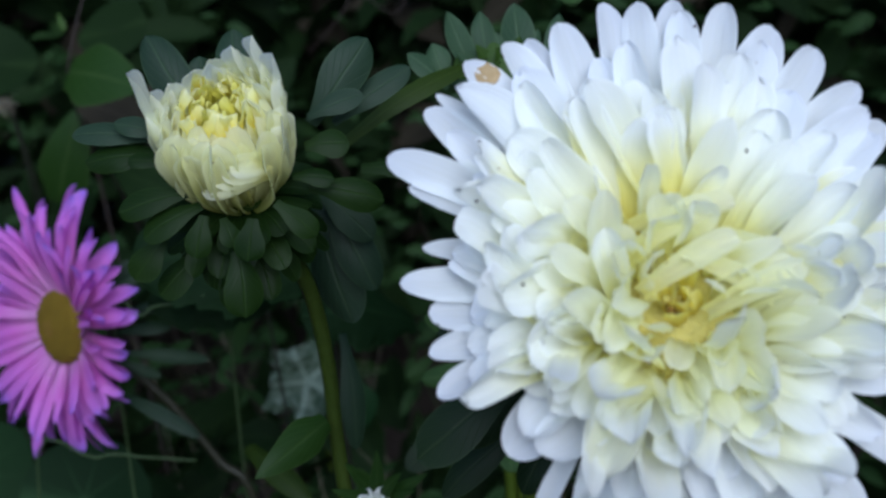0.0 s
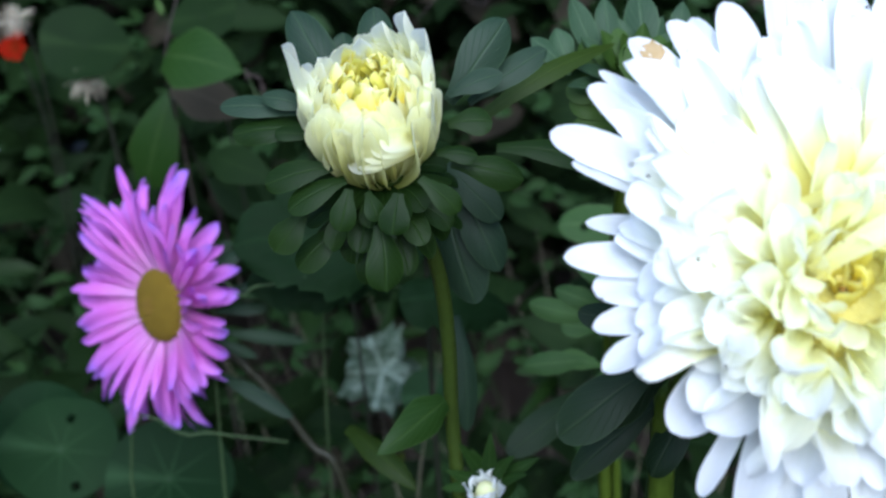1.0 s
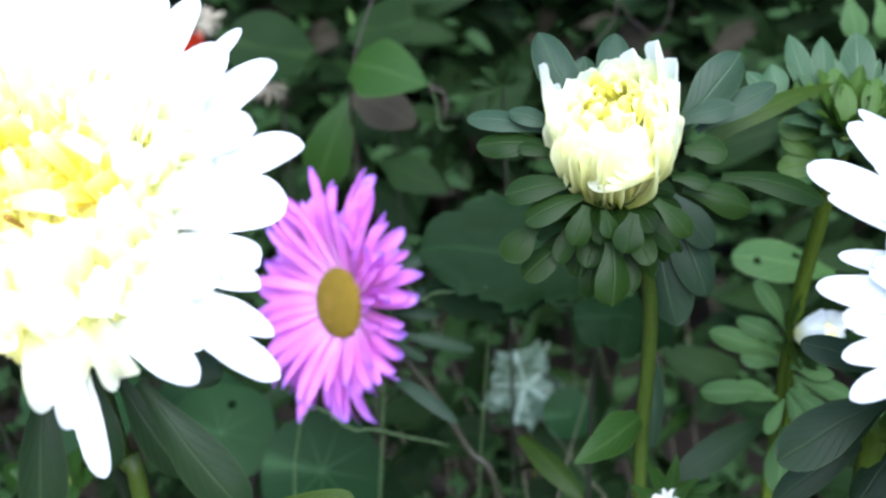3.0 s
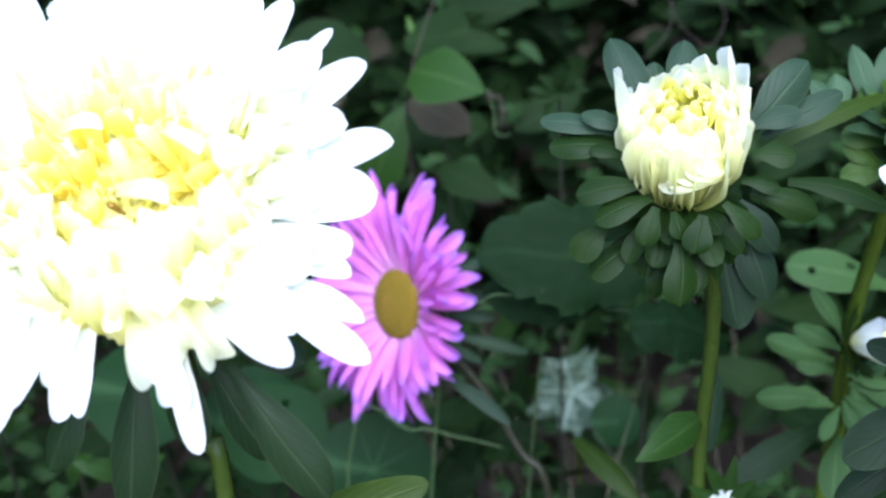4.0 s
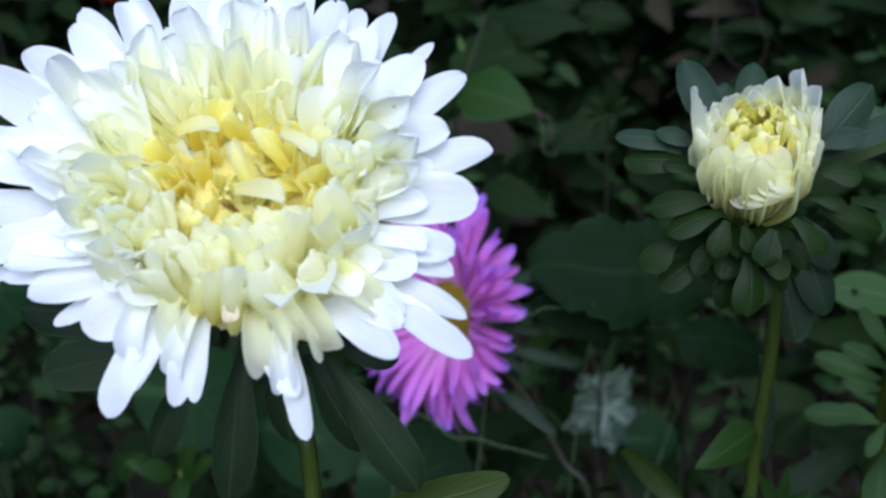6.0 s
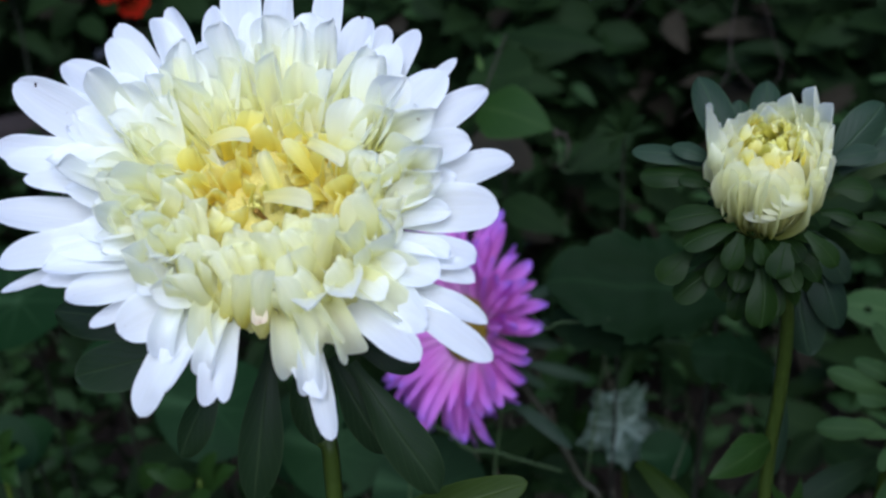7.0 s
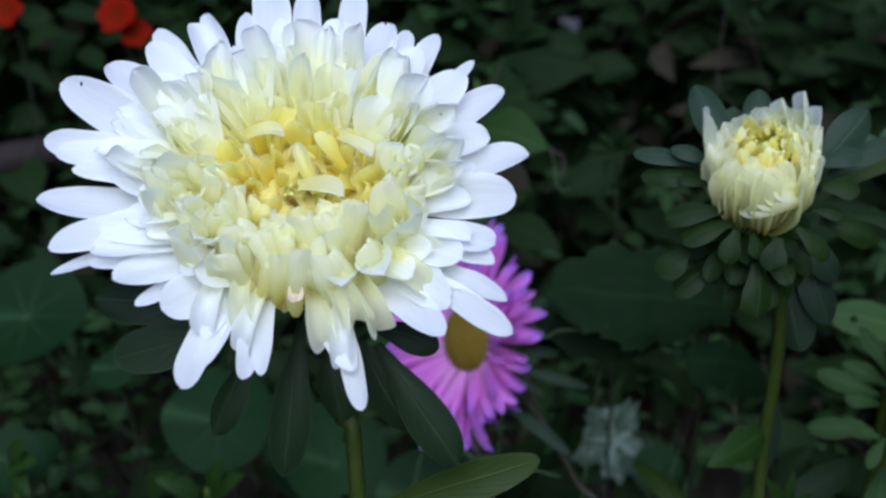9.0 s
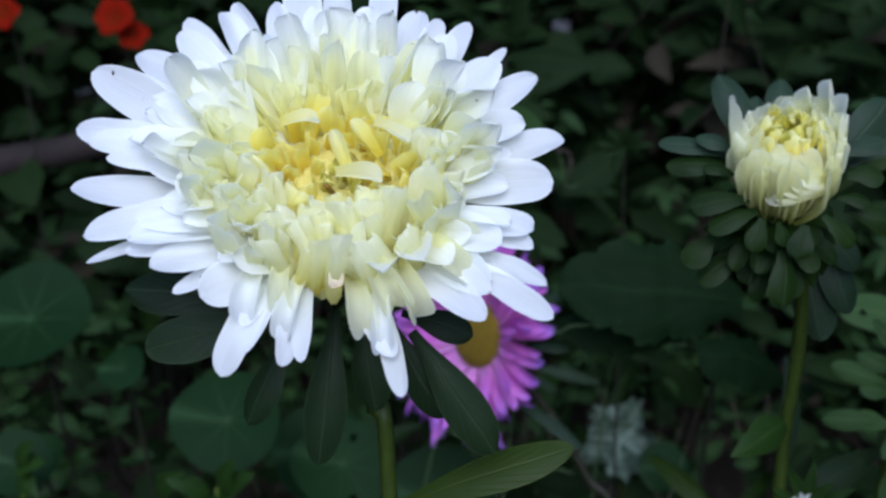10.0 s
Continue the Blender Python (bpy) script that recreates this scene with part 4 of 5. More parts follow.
    # the first petals to lift: one horn apart, a row of fingers opposite
    for phi, reach, height, width, bow in ((180, 19.0, 38.4, 7.0, -24), (172, 16.5, 31.0, 8.4, -40), (-170, 17.0, 29.0, 8.6, -40), (150, 14.0, 30.0, 7.0, -40), (95, 9.5, 34.2, 5.6, -46), (78, 11.5, 30.5, 6.4, -44), (60, 12.0, 36.6, 6.6, -44),
                                           (49, 13.5, 31.5, 6.6, -40), (37, 13.8, 40.6, 6.2, -38), (27, 14.6, 34.5, 6.6, -38), (17, 15.4, 38.6, 6.0, -34), (8, 15.6, 33.0, 6.6, -36), (-3, 16.0, 33.4, 6.6, -36), (-14, 16.4, 29.0, 7.0, -36), (-26, 16.4, 25.0, 7.0, -36)):
        wrap(phi, reach, height, width * 1.0, bow * 0.8, PETAL_FRILL, cup=0.9, twist=0.0, widest=0.82, claw=0.75, tip=2.4, wave=0.10, groove=0.02)
    # a fan of petals wrapped round the front of the cup
    for k in range(5):
        reaching(cup_part, m, -118 + 9 * k, 13.0 + 0.4 * k, 13.0 + 2.3 * k, 5.8, 72 - 8 * k, rng, (0.0138, 0.0150 + 0.0006 * k), 34, PETAL_FRILL, roll=-56 - 5 * (k % 2), cup=0.6, twist=0.25 * (k % 2), widest=0.66, claw=0.5, tip=1.3, groove=0.08)


half_open(bud, FACE_BUD, random.Random(3))
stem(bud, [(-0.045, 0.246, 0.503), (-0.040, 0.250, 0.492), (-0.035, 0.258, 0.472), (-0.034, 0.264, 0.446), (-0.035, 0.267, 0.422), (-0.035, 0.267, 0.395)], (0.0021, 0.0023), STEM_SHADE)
L(bud, (-0.052, 0.251, 0.518), (-0.064, 0.260, 0.540), 0.010, "slate", 0, 0.15)
L(bud, (-0.045, 0.259, 0.520), (-0.046, 0.268, 0.538), 0.009, "slate", 0, 0.15)
L(bud, (-0.052, 0.256, 0.521), (-0.053, 0.261, 0.534), 0.007, "slate", 0, 0.15)
L(bud, (-0.061, 0.244, 0.520), (-0.080, 0.244, 0.524), 0.006, "slate", 0, 0.15)
L(bud, (-0.059, 0.241, 0.522), (-0.070, 0.242, 0.526), 0.005, "slate", 0, 0.15)
L(bud, (-0.059, 0.242, 0.517), (-0.078, 0.241, 0.518), 0.007, "bract", 0, 0.15)
L(bud, (-0.059, 0.239, 0.516), (-0.068, 0.239, 0.518), 0.004, "bract", 0, 0.15)
L(bud, (-0.029, 0.261, 0.515), (-0.014, 0.270, 0.532), 0.011, "slate", 0, 0.15)
L(bud, (-0.029, 0.257, 0.518), (-0.016, 0.260, 0.522), 0.006, "slate", 0, 0.15)
L(bud, (-0.024, 0.266, 0.513), (-0.004, 0.272, 0.523), 0.007, "slate", 0, 0.15)
L(bud, (-0.029, 0.242, 0.516), (-0.019, 0.243, 0.516), 0.007, "bract", 0, 0.15)
L(bud, (-0.032, 0.237, 0.511), (-0.023, 0.237, 0.510), 0.005, "bract", 0, 0.15)
L(bud, (-0.029, 0.241, 0.507), (-0.013, 0.241, 0.502), 0.008, "bract", 0, 0.15)
L(bud, (-0.018, 0.257, 0.504), (0.007, 0.257, 0.499), 0.008, "bract", 0, 0.15)
L(bud, (-0.055, 0.236, 0.510), (-0.071, 0.234, 0.508), 0.007, "bract", 0, 0.15)
L(bud, (-0.053, 0.235, 0.507), (-0.066, 0.231, 0.502), 0.007, "bract", 0, 0.15)
L(bud, (-0.052, 0.231, 0.506), (-0.055, 0.227, 0.498), 0.006, "bract", 0, 0.15)
L(bud, (-0.048, 0.231, 0.505), (-0.046, 0.228, 0.499), 0.005, "bract", 0, 0.15)
L(bud, (-0.041, 0.229, 0.505), (-0.043, 0.225, 0.497), 0.007, "bract", 0, 0.15)
L(bud, (-0.036, 0.232, 0.507), (-0.028, 0.230, 0.499), 0.006, "bract", 0, 0.15)
L(bud, (-0.046, 0.231, 0.497), (-0.045, 0.225, 0.483), 0.009, "bract", 0, 0.15)
L(bud, (-0.064, 0.239, 0.498), (-0.071, 0.235, 0.490), 0.008, "bract", 0, 0.15)
L(bud, (-0.056, 0.243, 0.492), (-0.067, 0.238, 0.484), 0.008, "bract", 0, 0.15)
L(bud, (-0.031, 0.274, 0.494), (-0.018, 0.268, 0.480), 0.009, "slate", 0, 0.15)
L(bud, (-0.029, 0.277, 0.488), (-0.020, 0.267, 0.466), 0.011, "slate", 0, 0.15)
L(bud, (-0.033, 0.281, 0.487), (-0.027, 0.268, 0.456), 0.014, "slate", 0, 0.15)
L(bud, (-0.032, 0.293, 0.439), (-0.031, 0.279, 0.408), 0.008, "slate", 0, 0.15)
L(bud, (-0.036, 0.261, 0.430), (-0.054, 0.242, 0.428), 0.011, "heart", 0, 0.15)
# the single pink aster
pink = thing("pink_aster", (-0.086, 0.379, 0), "single pink aster with narrow petals and a yellow disc", "flower")
FACE_PINK = facing((-0.150, 0.389, 0.401), 14, -42)


def single_bloom(plant, m, rng):
    disc = part("bloom", dome(0.0150, 0.0050, 28, 9), DISC_OCHRE, plant, "domed yellow disc ringed by pink petals", m)
    for k in range(150):
        a, r = k * 2.39996, 0.0143 * math.sqrt((k + 0.5) / 150)
        h = 0.0050 * math.sqrt(max(0.0, 1 - (r / 0.0152) ** 2))
        bm = bmesh.new()
        bmesh.ops.create_icosphere(bm, subdivisions=1, radius=0.00075)
        bmesh.ops.translate(bm, vec=(r * math.cos(a), r * math.sin(a), h), verts=bm.verts)
        part("floret", bm, DISC_BROWN if math.hypot(r * math.cos(a) + 0.002, r * math.sin(a)) < 0.0036 else DISC_OCHRE, disc, "", m)
    for n, length, e0, e1, z0, width in ((54, 0.0375, 2, -18, -0.002, 0.0064), (50, 0.0360, 12, -8, -0.001, 0.0058), (32, 0.030, 26, 10, 0.0, 0.0050)):
        for k in range(n):
            phi = 360 / n * (k + rng.uniform(-0.42, 0.42))
            right, up = math.cos(radians(phi)), math.sin(radians(phi))
            loose = n > 40 and up > 0.3 and rng.random() < 0.4  # some upper petals roll up and curl forward at the tip
            curl = rng.uniform(30, 80) if loose else rng.choice((0, 0, -12, -25, 15))
            if right > 0.75 and rng.random() < 0.25:
                continue
            ray(disc, m, phi, 0.0135, z0, PETAL_PINK, length=length * rng.uniform(0.86, 1.1) * (1 - 0.34 * max(0.0, right) + 0.10 * max(0.0, -right) + 0.06 * max(0.0, up) + 0.20 * max(0.0, math.cos(radians(phi - 228))) ** 2), width=width * (0.6 if loose else 1.0) * rng.uniform(0.75, 1.2), e0=e0 + rng.uniform(-9, 9), e1=e1 + curl + rng.uniform(-8, 8),
                cup=rng.uniform(1.0, 2.0) if loose else rng.uniform(-0.1, 1.0), twist=rng.uniform(-1.4, 1.4) if loose else rng.uniform(-0.8, 0.8), side=rng.uniform(-0.2, 0.2), ripple=0.05, widest=rng.uniform(0.5, 0.7), claw=0.62, tip=rng.uniform(1.0, 1.5), nu=13, rng=rng, power=2.4 if loose else 1.8, wave=0.12, teeth=0.03)


single_bloom(pink, FACE_PINK, random.Random(8))
stem(pink, [(-0.146, 0.393, 0.399), (-0.138, 0.394, 0.388), (-0.127, 0.392, 0.376), (-0.113, 0.389, 0.358), (-0.099, 0.384, 0.335), (-0.086, 0.379, 0.312)], (0.0019, 0.0016), PINK_STEM, "dark reddish brown stem")
L(pink, (-0.134, 0.394, 0.413), (-0.122, 0.399, 0.422), 0.0055, "slate", 0, 0.15)
L(pink, (-0.133, 0.393, 0.411), (-0.112, 0.399, 0.418), 0.0058, "slate", 0, 0.15)
L(pink, (-0.129, 0.390, 0.403), (-0.104, 0.393, 0.405), 0.0058, "slate", 0, 0.15)
L(pink, (-0.129, 0.387, 0.397), (-0.109, 0.389, 0.397), 0.0058, "slate", 0, 0.15)
L(pink, (-0.129, 0.384, 0.390), (-0.096, 0.384, 0.383), 0.0058, "slate", 0, 0.15)
L(pink, (-0.132, 0.383, 0.388), (-0.115, 0.381, 0.379), 0.0045, "slate", 0, 0.15)
L(pink, (-0.134, 0.379, 0.380), (-0.143, 0.376, 0.374), 0.0058, "slate", 0, 0.15)
L(pink, (-0.136, 0.385, 0.373), (-0.102, 0.370, 0.358), 0.0062, "slate", 0, 0.15)
# the green aster shoot that has not flowered yet
rosette = thing("aster_shoot", (0.017, 0.341, 0), "green aster shoot with a closed leafy head and side leaves", "plant")
stem(rosette, [(0.024, 0.312, 0.496), (0.023, 0.330, 0.461), (0.021, 0.344, 0.419), (0.019, 0.345, 0.372), (0.017, 0.341, 0.340)], (0.0024, 0.0030))
L(rosette, (0.016, 0.315, 0.503), (0.008, 0.324, 0.524), 0.007, "sage", 0, 0.15)
L(rosette, (0.018, 0.317, 0.506), (0.017, 0.324, 0.523), 0.007, "sage", 0, 0.15)
L(rosette, (0.028, 0.316, 0.503), (0.028, 0.326, 0.524), 0.010, "sage", 0, 0.15)
L(rosette, (0.036, 0.317, 0.502), (0.040, 0.325, 0.520), 0.007, "sage", 0, 0.15)
L(rosette, (0.006, 0.315, 0.504), (-0.005, 0.318, 0.514), 0.007, "sage", 0, 0.15)
L(rosette, (0.006, 0.315, 0.505), (0.002, 0.320, 0.516), 0.008, "sage", 0, 0.15)
L(rosette, (0.017, 0.310, 0.503), (0.009, 0.314, 0.513), 0.007, "young", 0, 0.15)
L(rosette, (0.023, 0.310, 0.503), (0.020, 0.316, 0.516), 0.006, "young", 0, 0.15)
L(rosette, (0.023, 0.304, 0.500), (0.021, 0.309, 0.513), 0.006, "young", 0, 0.15)
L(rosette, (0.028, 0.304, 0.500), (0.031, 0.311, 0.514), 0.007, "young", 0, 0.15)
L(rosette, (0.017, 0.308, 0.499), (0.004, 0.308, 0.502), 0.008, "young", 0, 0.15)
L(rosette, (0.015, 0.305, 0.493), (0.005, 0.307, 0.498), 0.007, "young", 0, 0.15)
L(rosette, (0.018, 0.305, 0.491), (0.004, 0.303, 0.490), 0.008, "young", 0, 0.15)
L(rosette, (0.015, 0.335, 0.411), (-0.008, 0.335, 0.418), 0.008, "pale", 0, 0.15)
L(rosette, (0.017, 0.336, 0.415), (0.001, 0.338, 0.422), 0.007, "pale", 0, 0.15)
L(rosette, (0.018, 0.338, 0.418), (0.007, 0.344, 0.434), 0.007, "pale", 0, 0.15)
L(rosette, (0.015, 0.333, 0.408), (0.002, 0.333, 0.412), 0.008, "pale", 0, 0.15)
L(rosette, (0.017, 0.336, 0.415), (0.007, 0.339, 0.422), 0.005, "pale", 0, 0.15)
L(rosette, (0.013, 0.329, 0.399), (-0.011, 0.327, 0.400), 0.008, "pale", 0, 0.15)
L(rosette, (0.015, 0.328, 0.397), (0.001, 0.329, 0.401), 0.007, "pale", 0, 0.15)
L(rosette, (0.021, 0.333, 0.406), (0.032, 0.336, 0.410), 0.007, "pale", 0, 0.15)
L(rosette, (0.023, 0.330, 0.400), (0.038, 0.331, 0.398), 0.007, "pale", 0, 0.15)
L(rosette, (0.021, 0.332, 0.404), (0.025, 0.327, 0.393), 0.007, "pale", 0, 0.15)
L(rosette, (0.020, 0.337, 0.380), (0.015, 0.319, 0.365), 0.011, "pale", 0, 0.15)
L(rosette, (0.016, 0.339, 0.384), (-0.019, 0.311, 0.378), 0.012, "dark", 0, 0.15)
L(rosette, (0.053, 0.426, 0.399), (0.010, 0.417, 0.412), 0.019, "pale", 0, 0.15, "", ((9, 3), (4, 1)))
L(rosette, (-0.024, 0.283, 0.501), (0.020, 0.304, 0.514), 0.006, "strap", 0, 0.25)
L(rosette, (-0.074, 0.328, 0.379), (-0.052, 0.303, 0.368), 0.009, "strap", 0, 0.20)
L(rosette, (0.047, 0.284, 0.426), (0.030, 0.271, 0.401), 0.008, "strap", 0, 0.20)
L(rosette, (0.065, 0.506, 0.499), (0.068, 0.498, 0.482), 0.012, "pale", 0, 0.15)
L(rosette, (0.078, 0.507, 0.498), (0.084, 0.500, 0.482), 0.012, "pale", 0, 0.15)
for base, tip, width in (((0.019, 0.333, 0.407), (0.032, 0.328, 0.406), 0.006), ((0.020, 0.332, 0.404), (0.040, 0.326, 0.399), 0.007), ((0.019, 0.330, 0.400), (0.031, 0.322, 0.393), 0.007),
                         ((0.018, 0.329, 0.399), (0.022, 0.321, 0.391), 0.005), ((0.017, 0.328, 0.397), (0.010, 0.319, 0.389), 0.005)):
    L(rosette, base, tip, width, "pale")
HEAD = facing((0.024, 0.311, 0.499), 62, 4)
head_rng = random.Random(14)
for k in range(30):  # the tight head of young leaves
    out = math.sqrt((k + 0.5) / 30)
    grid = blade(0.008 + 0.012 * out, 0.0042 + 0.0030 * out, 82 - 44 * out + head_rng.uniform(-8, 8), 96 - 76 * out + head_rng.uniform(-10, 10), cup=head_rng.uniform(0.2, 0.7), side=head_rng.uniform(-0.1, 0.1),
                 ripple=0.03, widest=0.5, claw=0.4, tip=0.85, rng=head_rng)
    grid = moved(grid, HEAD @ pose(0, 0, 0, 0, 0, 137.508 * k) @ Matrix.Translation((0.002 + 0.003 * out, 0, 0.004 * (1 - out))))
    part("leaf", sheet(grid), LEAF["young" if k < 16 else "sage"], rosette)
# broad jagged leaves of a low weed
lobed = thing("thistle_weed", (-0.047, 0.395, 0), "low weed with broad jagged dark green leaves", "plant")
stem(lobed, [(-0.046, 0.392, 0.421), (-0.045, 0.393, 0.404), (-0.046, 0.394, 0.38), (-0.048, 0.396, 0.33)], (0.0010, 0.0014), STEM_DARK)
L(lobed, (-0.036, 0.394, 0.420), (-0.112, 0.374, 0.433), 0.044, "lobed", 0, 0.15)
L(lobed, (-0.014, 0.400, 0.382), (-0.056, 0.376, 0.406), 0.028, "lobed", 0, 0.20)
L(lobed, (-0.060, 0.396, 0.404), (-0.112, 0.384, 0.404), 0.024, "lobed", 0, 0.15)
# twining plant with heart-shaped leaves
vine = thing("vine", (-0.165, 0.56, 0), "twining plant with broad heart-shaped leaves and a tendril", "plant")
stem(vine, [(-0.151, 0.523, 0.505), (-0.161, 0.501, 0.472), (-0.172, 0.54, 0.43), (-0.177, 0.572, 0.408), (-0.170, 0.60, 0.33)], (0.0004, 0.0007), TWIG, "thin brown stem")
part("tendril", tube([(-0.122, 0.481, 0.468), (-0.119, 0.481, 0.458), (-0.118, 0.478, 0.449), (-0.114, 0.477, 0.447), (-0.111, 0.478, 0.448)], (0.0004, 0.0002), 6), GRASS, vine)
L(vine, (-0.161, 0.501, 0.472), (-0.122, 0.481, 0.469), 0.031, "heart", 0, 0.15)
L(vine, (-0.194, 0.542, 0.394), (-0.173, 0.544, 0.443), 0.027, "heart", 0, 0.15)
L(vine, (-0.151, 0.523, 0.505), (-0.102, 0.507, 0.501), 0.019, "bgleaf", 0, 0.15)
L(vine, (-0.177, 0.572, 0.408), (-0.161, 0.586, 0.436), 0.028, "bgleaf", 0, 0.15)
part("tendril", tube([(-0.03, 0.60, 0.54), (-0.035, 0.588, 0.499), (-0.035, 0.582, 0.486), (-0.036, 0.578, 0.476), (-0.043, 0.573, 0.467), (-0.06, 0.58, 0.45)], (0.0003, 0.0003), 6), TWIG, vine)
part("tendril", tube([(-0.035, 0.60, 0.486), (-0.032, 0.602, 0.479), (-0.026, 0.600, 0.470), (-0.013, 0.598, 0.462), (-0.005, 0.605, 0.475), (-0.010, 0.610, 0.490), (-0.02, 0.62, 0.52)], (0.0003, 0.0002), 6), TWIG, vine)
for k in range(6):  # dry brown claws at the leaf's tip
    part("dry_tip", tube([(-0.122, 0.481, 0.463 + 0.001 * k), (-0.117 + 0.0006 * k, 0.479, 0.466 - 0.001 * k), (-0.1145, 0.478, 0.463 - 0.0018 * k), (-0.1165, 0.477, 0.460 - 0.0018 * k)], (0.0003, 0.00015), 5), TWIG, vine, "dry brown curl" if k == 0 else "")

L(vine, (-0.149, 0.500, 0.423), (-0.117, 0.480, 0.416), 0.020, "bgleaf", 0, 0.15)
L(vine, (-0.165, 0.518, 0.495), (-0.162, 0.514, 0.488), 0.0035, "young", 0, 0.15)
# a dead leaf hanging behind the vine
dead = thing("dead_leaf", (-0.172, 0.545, 0), "grey-brown dead leaf hanging behind the vine", "leaf")
L(dead, (-0.171, 0.540, 0.446), (-0.138, 0.530, 0.432), 0.026, "dry", 0, 0.2)
stem(dead, [(-0.171, 0.540, 0.446), (-0.172, 0.542, 0.43), (-0.172, 0.545, 0.40)], (0.0006, 0.0009), TWIG)
# bright seedlings low at the edge of the bed
seedling = thing("seedling", (-0.27, 0.37, 0), "bright green seedling with small rounded leaves", "plant", "seedlings")
stem(seedling, [(-0.268, 0.362, 0.330), (-0.269, 0.366, 0.28), (-0.270, 0.37, 0.2)], (0.0010, 0.0014))
for base, tip, width in (((-0.300, 0.366, 0.322), (-0.281, 0.356, 0.341), 0.012), ((-0.272, 0.362, 0.327), (-0.288, 0.352, 0.338), 0.010), ((-0.267, 0.362, 0.327), (-0.256, 0.354, 0.349), 0.013), ((-0.266, 0.362, 0.328), (-0.246, 0.352, 0.345), 0.012), ((-0.268, 0.362, 0.326), (-0.262, 0.345, 0.322), 0.011)):
    L(seedling, base, tip, width, "heart")
seedling = thing("seedling", (-0.362, 0.37, 0), "bright green seedling with small rounded leaves", "plant", "seedlings")
stem(seedling, [(-0.366, 0.362, 0.332), (-0.365, 0.366, 0.28), (-0.362, 0.37, 0.2)], (0.0010, 0.0014))
for base, tip, width in (((-0.366, 0.362, 0.334), (-0.347, 0.354, 0.342), 0.012), ((-0.366, 0.362, 0.332), (-0.353, 0.354, 0.352), 0.012), ((-0.366, 0.362, 0.330), (-0.350, 0.350, 0.326), 0.011)):
    L(seedling, base, tip, width, "heart")
# a low weed with fingered leaves
fingered = thing("fingered_weed", (-0.086, 0.49, 0), "small weed with fingered dark green leaves", "plant")
stem(fingered, [(-0.088, 0.470, 0.470), (-0.088, 0.475, 0.45), (-0.087, 0.48, 0.40)], (0.0006, 0.0010), STEM_DARK)
for turn in range(-2, 5):
    a = radians(90 + 38 * turn)
    L(fingered, (-0.088, 0.470, 0.470), (-0.088 + 0.014 * math.cos(a), 0.464, 0.470 + 0.012 * math.sin(a)), 0.006, "bgleaf")

# ---- round nasturtium leaves ----
def round_leaf(center, radius, rng):
    base = Vector((center[0] + rng.uniform(-0.02, 0.02), center[1] + 0.03, 0))
    plant = thing("nasturtium", base, "round green nasturtium leaf on a thin stalk", "plant", "nasturtium leaves")
    n = Vector((rng.uniform(-0.25, 0.25), -0.62, 0.75)).normalized()
    x = n.cross(Vector((0, 1, 0.2))).normalized()
    y = n.cross(x)
    m = Matrix.Translation(center) @ Matrix((x, y, n)).transposed().to_4x4()
    rows, ph = [], rng.uniform(0, 6)
    for i in range(7):
        r = radius * i / 6
        rows.append([Vector((math.cos(a), math.sin(a), 0)) * r * (1 + (0.02 * math.sin(5 * a + ph) + 0.025 * math.sin(2 * a + 3 * ph)) * i / 6) + Vector((0, 0, 0.12 * r * math.sin(2 * a + ph) * i / 6 - 0.10 * (radius - r)))
                     for a in [2 * math.pi * k / 28 for k in range(29)]])
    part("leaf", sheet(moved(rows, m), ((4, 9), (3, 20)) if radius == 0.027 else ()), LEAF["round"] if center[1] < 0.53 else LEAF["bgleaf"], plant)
    c = Vector(center) - n * 0.1 * radius
    part("stalk", tube([c, c + Vector((0, 0.015, -0.05)), (base + c) / 2 + Vector((0, 0.02, 0)), base], (0.0009, 0.0012), 6), STEM_DARK, plant)


round_rng = random.Random(2)
for center, radius in (((-0.229, 0.442, 0.302), 0.027), ((-0.174, 0.423, 0.295), 0.029), ((-0.058, 0.522, 0.268), 0.015), ((-0.279, 0.409, 0.341), 0.028), ((-0.399, 0.444, 0.376), 0.033), ((-0.376, 0.378, 0.326), 0.017), ((-0.327, 0.400, 0.370), 0.012), ((-0.392, 0.423, 0.303), 0.015), ((-0.221, 0.571, 0.464), 0.023), ((-0.164, 0.600, 0.468), 0.019), ((-0.246, 0.458, 0.300), 0.028)):
    round_leaf(center, radius, round_rng)

# ---- silver-veined leaf ----
silver = thing("ivy", (-0.083, 0.56, 0), "pale crinkled leaf with silvery veins on a thin stalk", "plant")
ivy_face = facing((-0.083, 0.547, 0.271), 34, 5)
rows = []
for i in range(12):
    r, f = 0.0225 * i / 11, i / 11
    row = []
    for k in range(61):
        a = math.tau * (k % 60) / 60
        out = Vector((math.cos(a), math.sin(a), 0.0))
        lobe = 0.34 * (1 - 2 * abs(math.sin(2.5 * a + 0.45))) * (0.7 + 0.5 * noise.noise(out * 1.3 + Vector((3, 1, 0)))) + 0.30 * noise.noise(out * 1.7) + 0.26 * noise.noise(out * 9)
        fold = 0.55 * abs(math.sin(a - 0.9)) * r + 0.0080 * f * noise.noise(out * r * 95 + Vector((0, 0, 0.5))) + 0.0040 * f * noise.noise(out * r * 260)
        row.append(out * r * (1 + lobe * f) + Vector((0, 0, fold)))
    rows.append(row)
part("leaf", sheet(moved(rows, ivy_face)), LEAF["silver"], silver)
part("stalk", tube([(-0.083, 0.548, 0.270), (-0.078, 0.56, 0.17), (-0.083, 0.56, 0.0)], (0.0012, 0.0016), 6), STEM, silver)


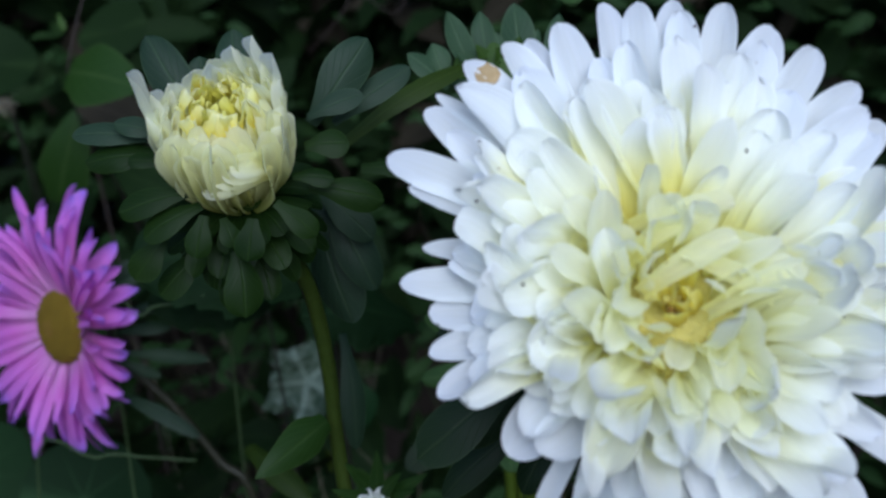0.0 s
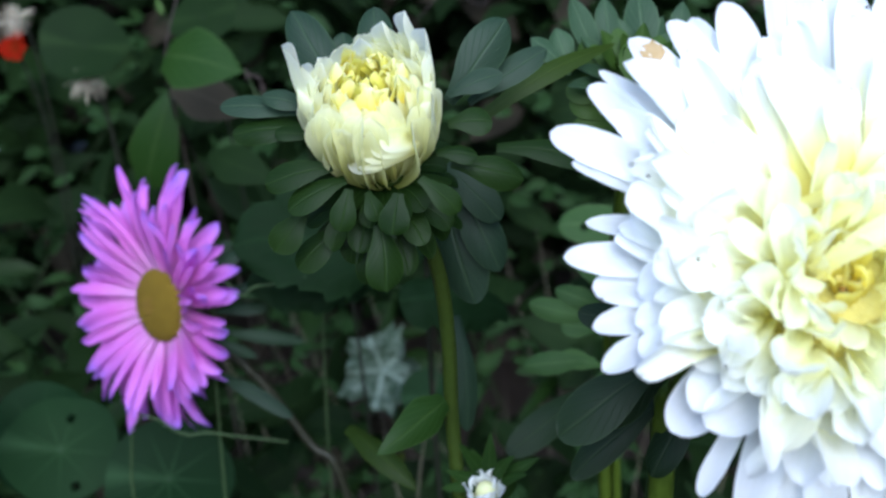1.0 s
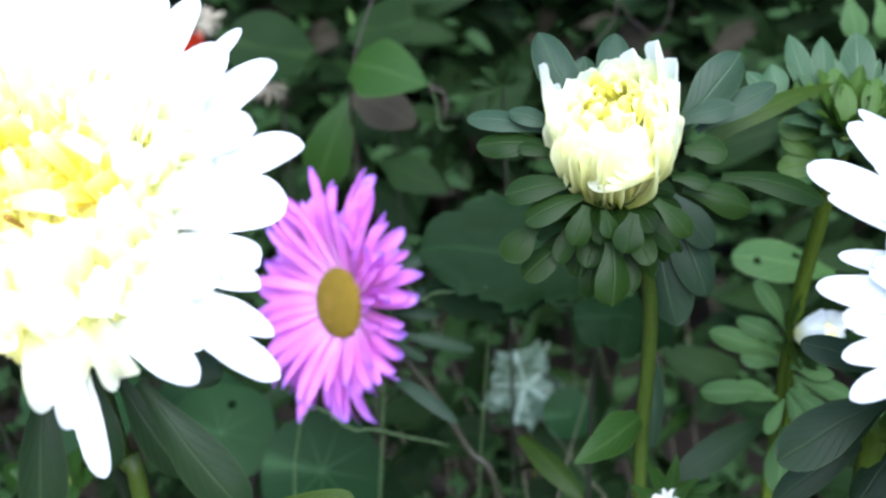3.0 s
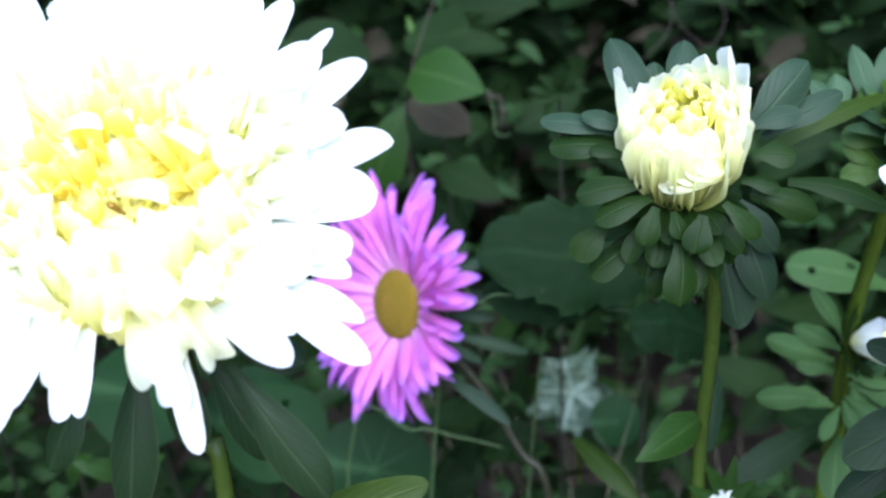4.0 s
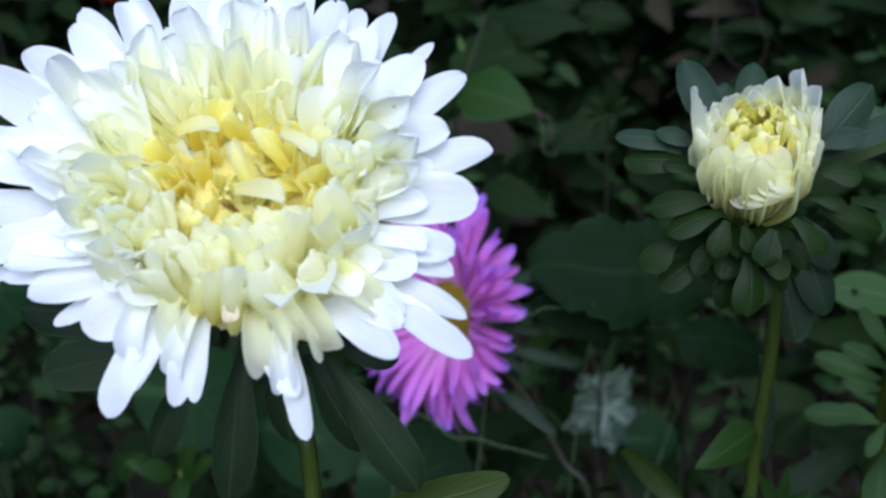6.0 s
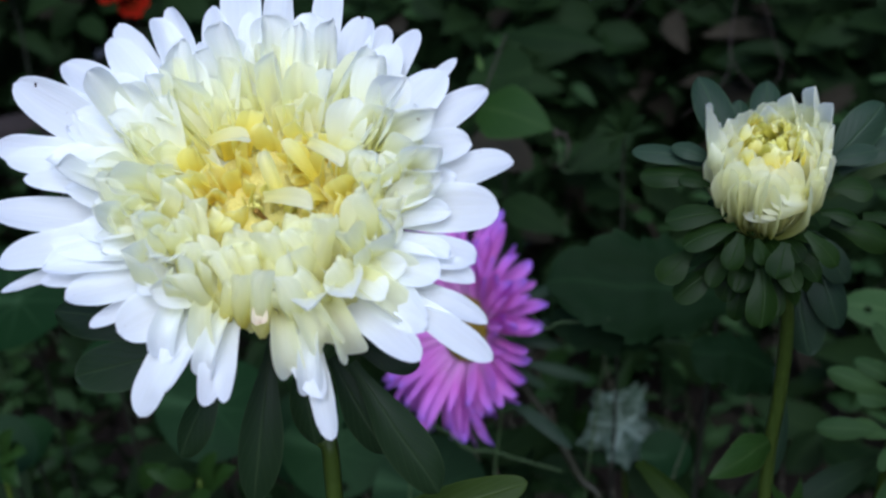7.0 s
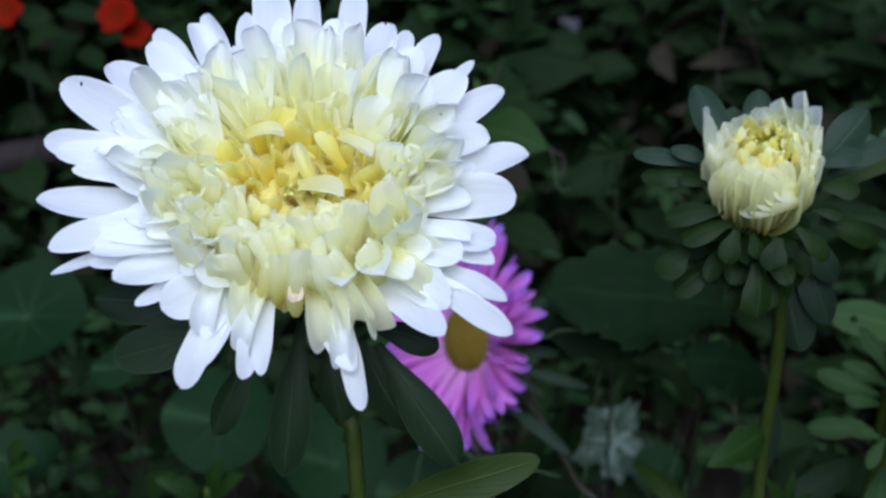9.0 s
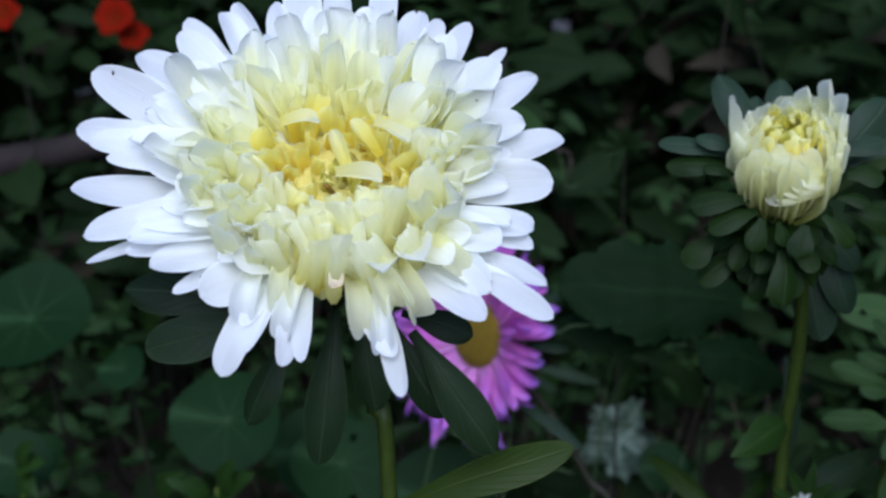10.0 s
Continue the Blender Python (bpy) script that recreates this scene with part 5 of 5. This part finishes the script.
# ---- dry seed heads on stalks ----
def seed_head(center, rng):
    c = Vector(center)
    base = Vector((c.x + rng.uniform(-0.02, 0.02), c.y + 0.03, 0))
    plant = thing("seed_head", base, "dry feathery seed head on a thin stalk", "seed head", "dry seed heads")
    bm_all = bmesh.new()
    for k in range(80):
        d = Vector((rng.gauss(0, 1), rng.gauss(0, 1) - 0.3, rng.gauss(0, 1) + 0.25)).normalized()
        r = rng.uniform(0.007, 0.0120)
        bm = tube([c, c + d * r * 0.6, c + d * r + Vector((0, 0, -0.0015))], (0.00028, 0.0001), 4)
        me = bpy.data.meshes.new("tmp")
        bm.to_mesh(me)
        bm.free()
        bm_all.from_mesh(me)
        bpy.data.meshes.remove(me)
    part("tuft", bm_all, SEED, plant)
    part("stalk", tube([c, c + Vector((0.006, 0.004, -0.03)), (c + base) / 2, base], (0.0005, 0.0008), 6), STEM_DARK, plant)


for k, c in enumerate(((-0.255, 0.574, 0.479), (-0.221, 0.563, 0.446))):
    seed_head(c, random.Random(40 + k))


# ---- red flowers deep in the bed ----
def red_flower(center, size, rng):
    c = Vector(center)
    base = Vector((c.x, c.y + 0.02, 0))
    plant = thing("red_flower", base, "small bright red flower deep in the bed", "flower", "red flowers")
    m = facing(c, 30, rng.uniform(-30, 30))
    core = part("bloom", dome(size * 0.2, size * 0.15, 10, 4), PETAL_RED, plant, "", m)
    for k in range(6):
        ray(core, m, 60 * k + rng.uniform(-10, 10), 0.001, 0, PETAL_RED, length=size * rng.uniform(0.8, 1.1), width=size * 0.9, e0=40, e1=0, cup=0.2, ripple=0.1, widest=0.6, claw=0.3, nu=8, rng=rng)
    part("stem", tube([c, c + Vector((0.004, 0.01, -0.06)), (c + base) / 2, base], (0.0008, 0.0012), 6), STEM_DARK, plant)


for k, (c, s) in enumerate((((-0.302, 0.683, 0.438), 0.010), ((-0.447, 0.692, 0.502), 0.015), ((-0.440, 0.70, 0.490), 0.012), ((-0.525, 0.681, 0.507), 0.014))):
    red_flower(c, s, random.Random(60 + k))

# ---- fallen branch and loose stalks ----
branch = thing("branch", (-0.6, 0.68, 0), "dark fallen branch leaning through the bed", "branch")
part("wood", tube([(-0.75, 0.64, 0.0), (-0.66, 0.66, 0.35), (-0.577, 0.686, 0.388), (-0.50, 0.73, 0.40), (-0.40, 0.79, 0.42)], (0.016, 0.010), 10), BARK, branch)
for a, b in (((-0.063, 0.404, 0.394), (-0.027, 0.406, 0.382)), ((-0.113, 0.372, 0.411), (-0.088, 0.366, 0.420)), ((-0.144, 0.373, 0.350), (-0.106, 0.376, 0.342))):
    a, b = Vector(a), Vector(b)
    stalk = thing("grass_stalk", (a.x - 0.05, a.y, 0), "thin pale grass stalk bent across the bed", "grass", "grass stalks")
    part("stalk", tube([b, (a + b) / 2 + Vector((0, 0, 0.001)), a, a + (a - b) * 0.8 + Vector((0, 0.01, -0.03)), (a.x - 0.05, a.y + 0.02, 0)], (0.0004, 0.0006), 6), GRASS, stalk)

# ---- small buds ----
def small_bud(base, tip, radius, label):
    b, t = Vector(base), Vector(tip)
    plant = thing("small_bud", (b.x, b.y, 0), label, "flower", "small white buds")
    x = (t - b).normalized()
    y = x.cross(Vector((0, 1, 0.3))).normalized()
    m = Matrix.Translation(b) @ Matrix((y, x.cross(y), x)).transposed().to_4x4()
    core = part("bud", dome(radius * 0.5, (t - b).length * 0.36, 12, 5), PETAL_RAY, plant, "closed white heart of the bud", m @ Matrix.Translation((0, 0, (t - b).length * 0.42)))
    rng = random.Random(9)
    for k in range(9):
        ray(core, m, 40 * k, radius * 0.3, 0, PETAL_RAY, length=(t - b).length * rng.uniform(0.85, 1.1), width=radius * 0.9, e0=rng.uniform(34, 50), e1=rng.uniform(70, 104), cup=0.5, twist=rng.uniform(-0.5, 0.5), ripple=0.1, widest=0.6, claw=0.5, nu=10, rng=rng, power=0.6)
    for k in range(7):
        grid = moved(blade(radius * 1.6, radius * 0.7, 10, 50, rng=rng), m @ pose(0, 0, 0, 0, 0, 51 * k) @ Matrix.Translation((radius * 0.3, 0, -radius * 0.3)))
        part("bract", sheet(grid), LEAF["bract"], plant)
    part("stem", tube([b, b + Vector((0, 0.004, -0.05)), (b.x, b.y, 0)], (0.0015, 0.0018), 6), STEM, plant)


small_bud((0.0205, 0.334, 0.4190), (0.0345, 0.324, 0.4255), 0.0080, "small white aster bud just opening beside a green stem")
small_bud((-0.027, 0.265, 0.392), (-0.027, 0.262, 0.402), 0.006, "tiny white aster bud low in the bed")
sprout = thing("aster_sprout", (-0.026, 0.272, 0), "young aster sprout with small green leaves", "plant")
stem(sprout, [(-0.026, 0.270, 0.396), (-0.026, 0.271, 0.38), (-0.026, 0.272, 0.34)], (0.0014, 0.0018))
for tip in ((-0.038, 0.262, 0.405), (-0.034, 0.265, 0.412), (-0.025, 0.268, 0.413), (-0.019, 0.265, 0.408), (-0.015, 0.263, 0.403), (-0.039, 0.260, 0.401), (-0.011, 0.265, 0.405), (-0.030, 0.268, 0.408)):
    L(sprout, (-0.026, 0.270, 0.394), tip, 0.0050, "heart")
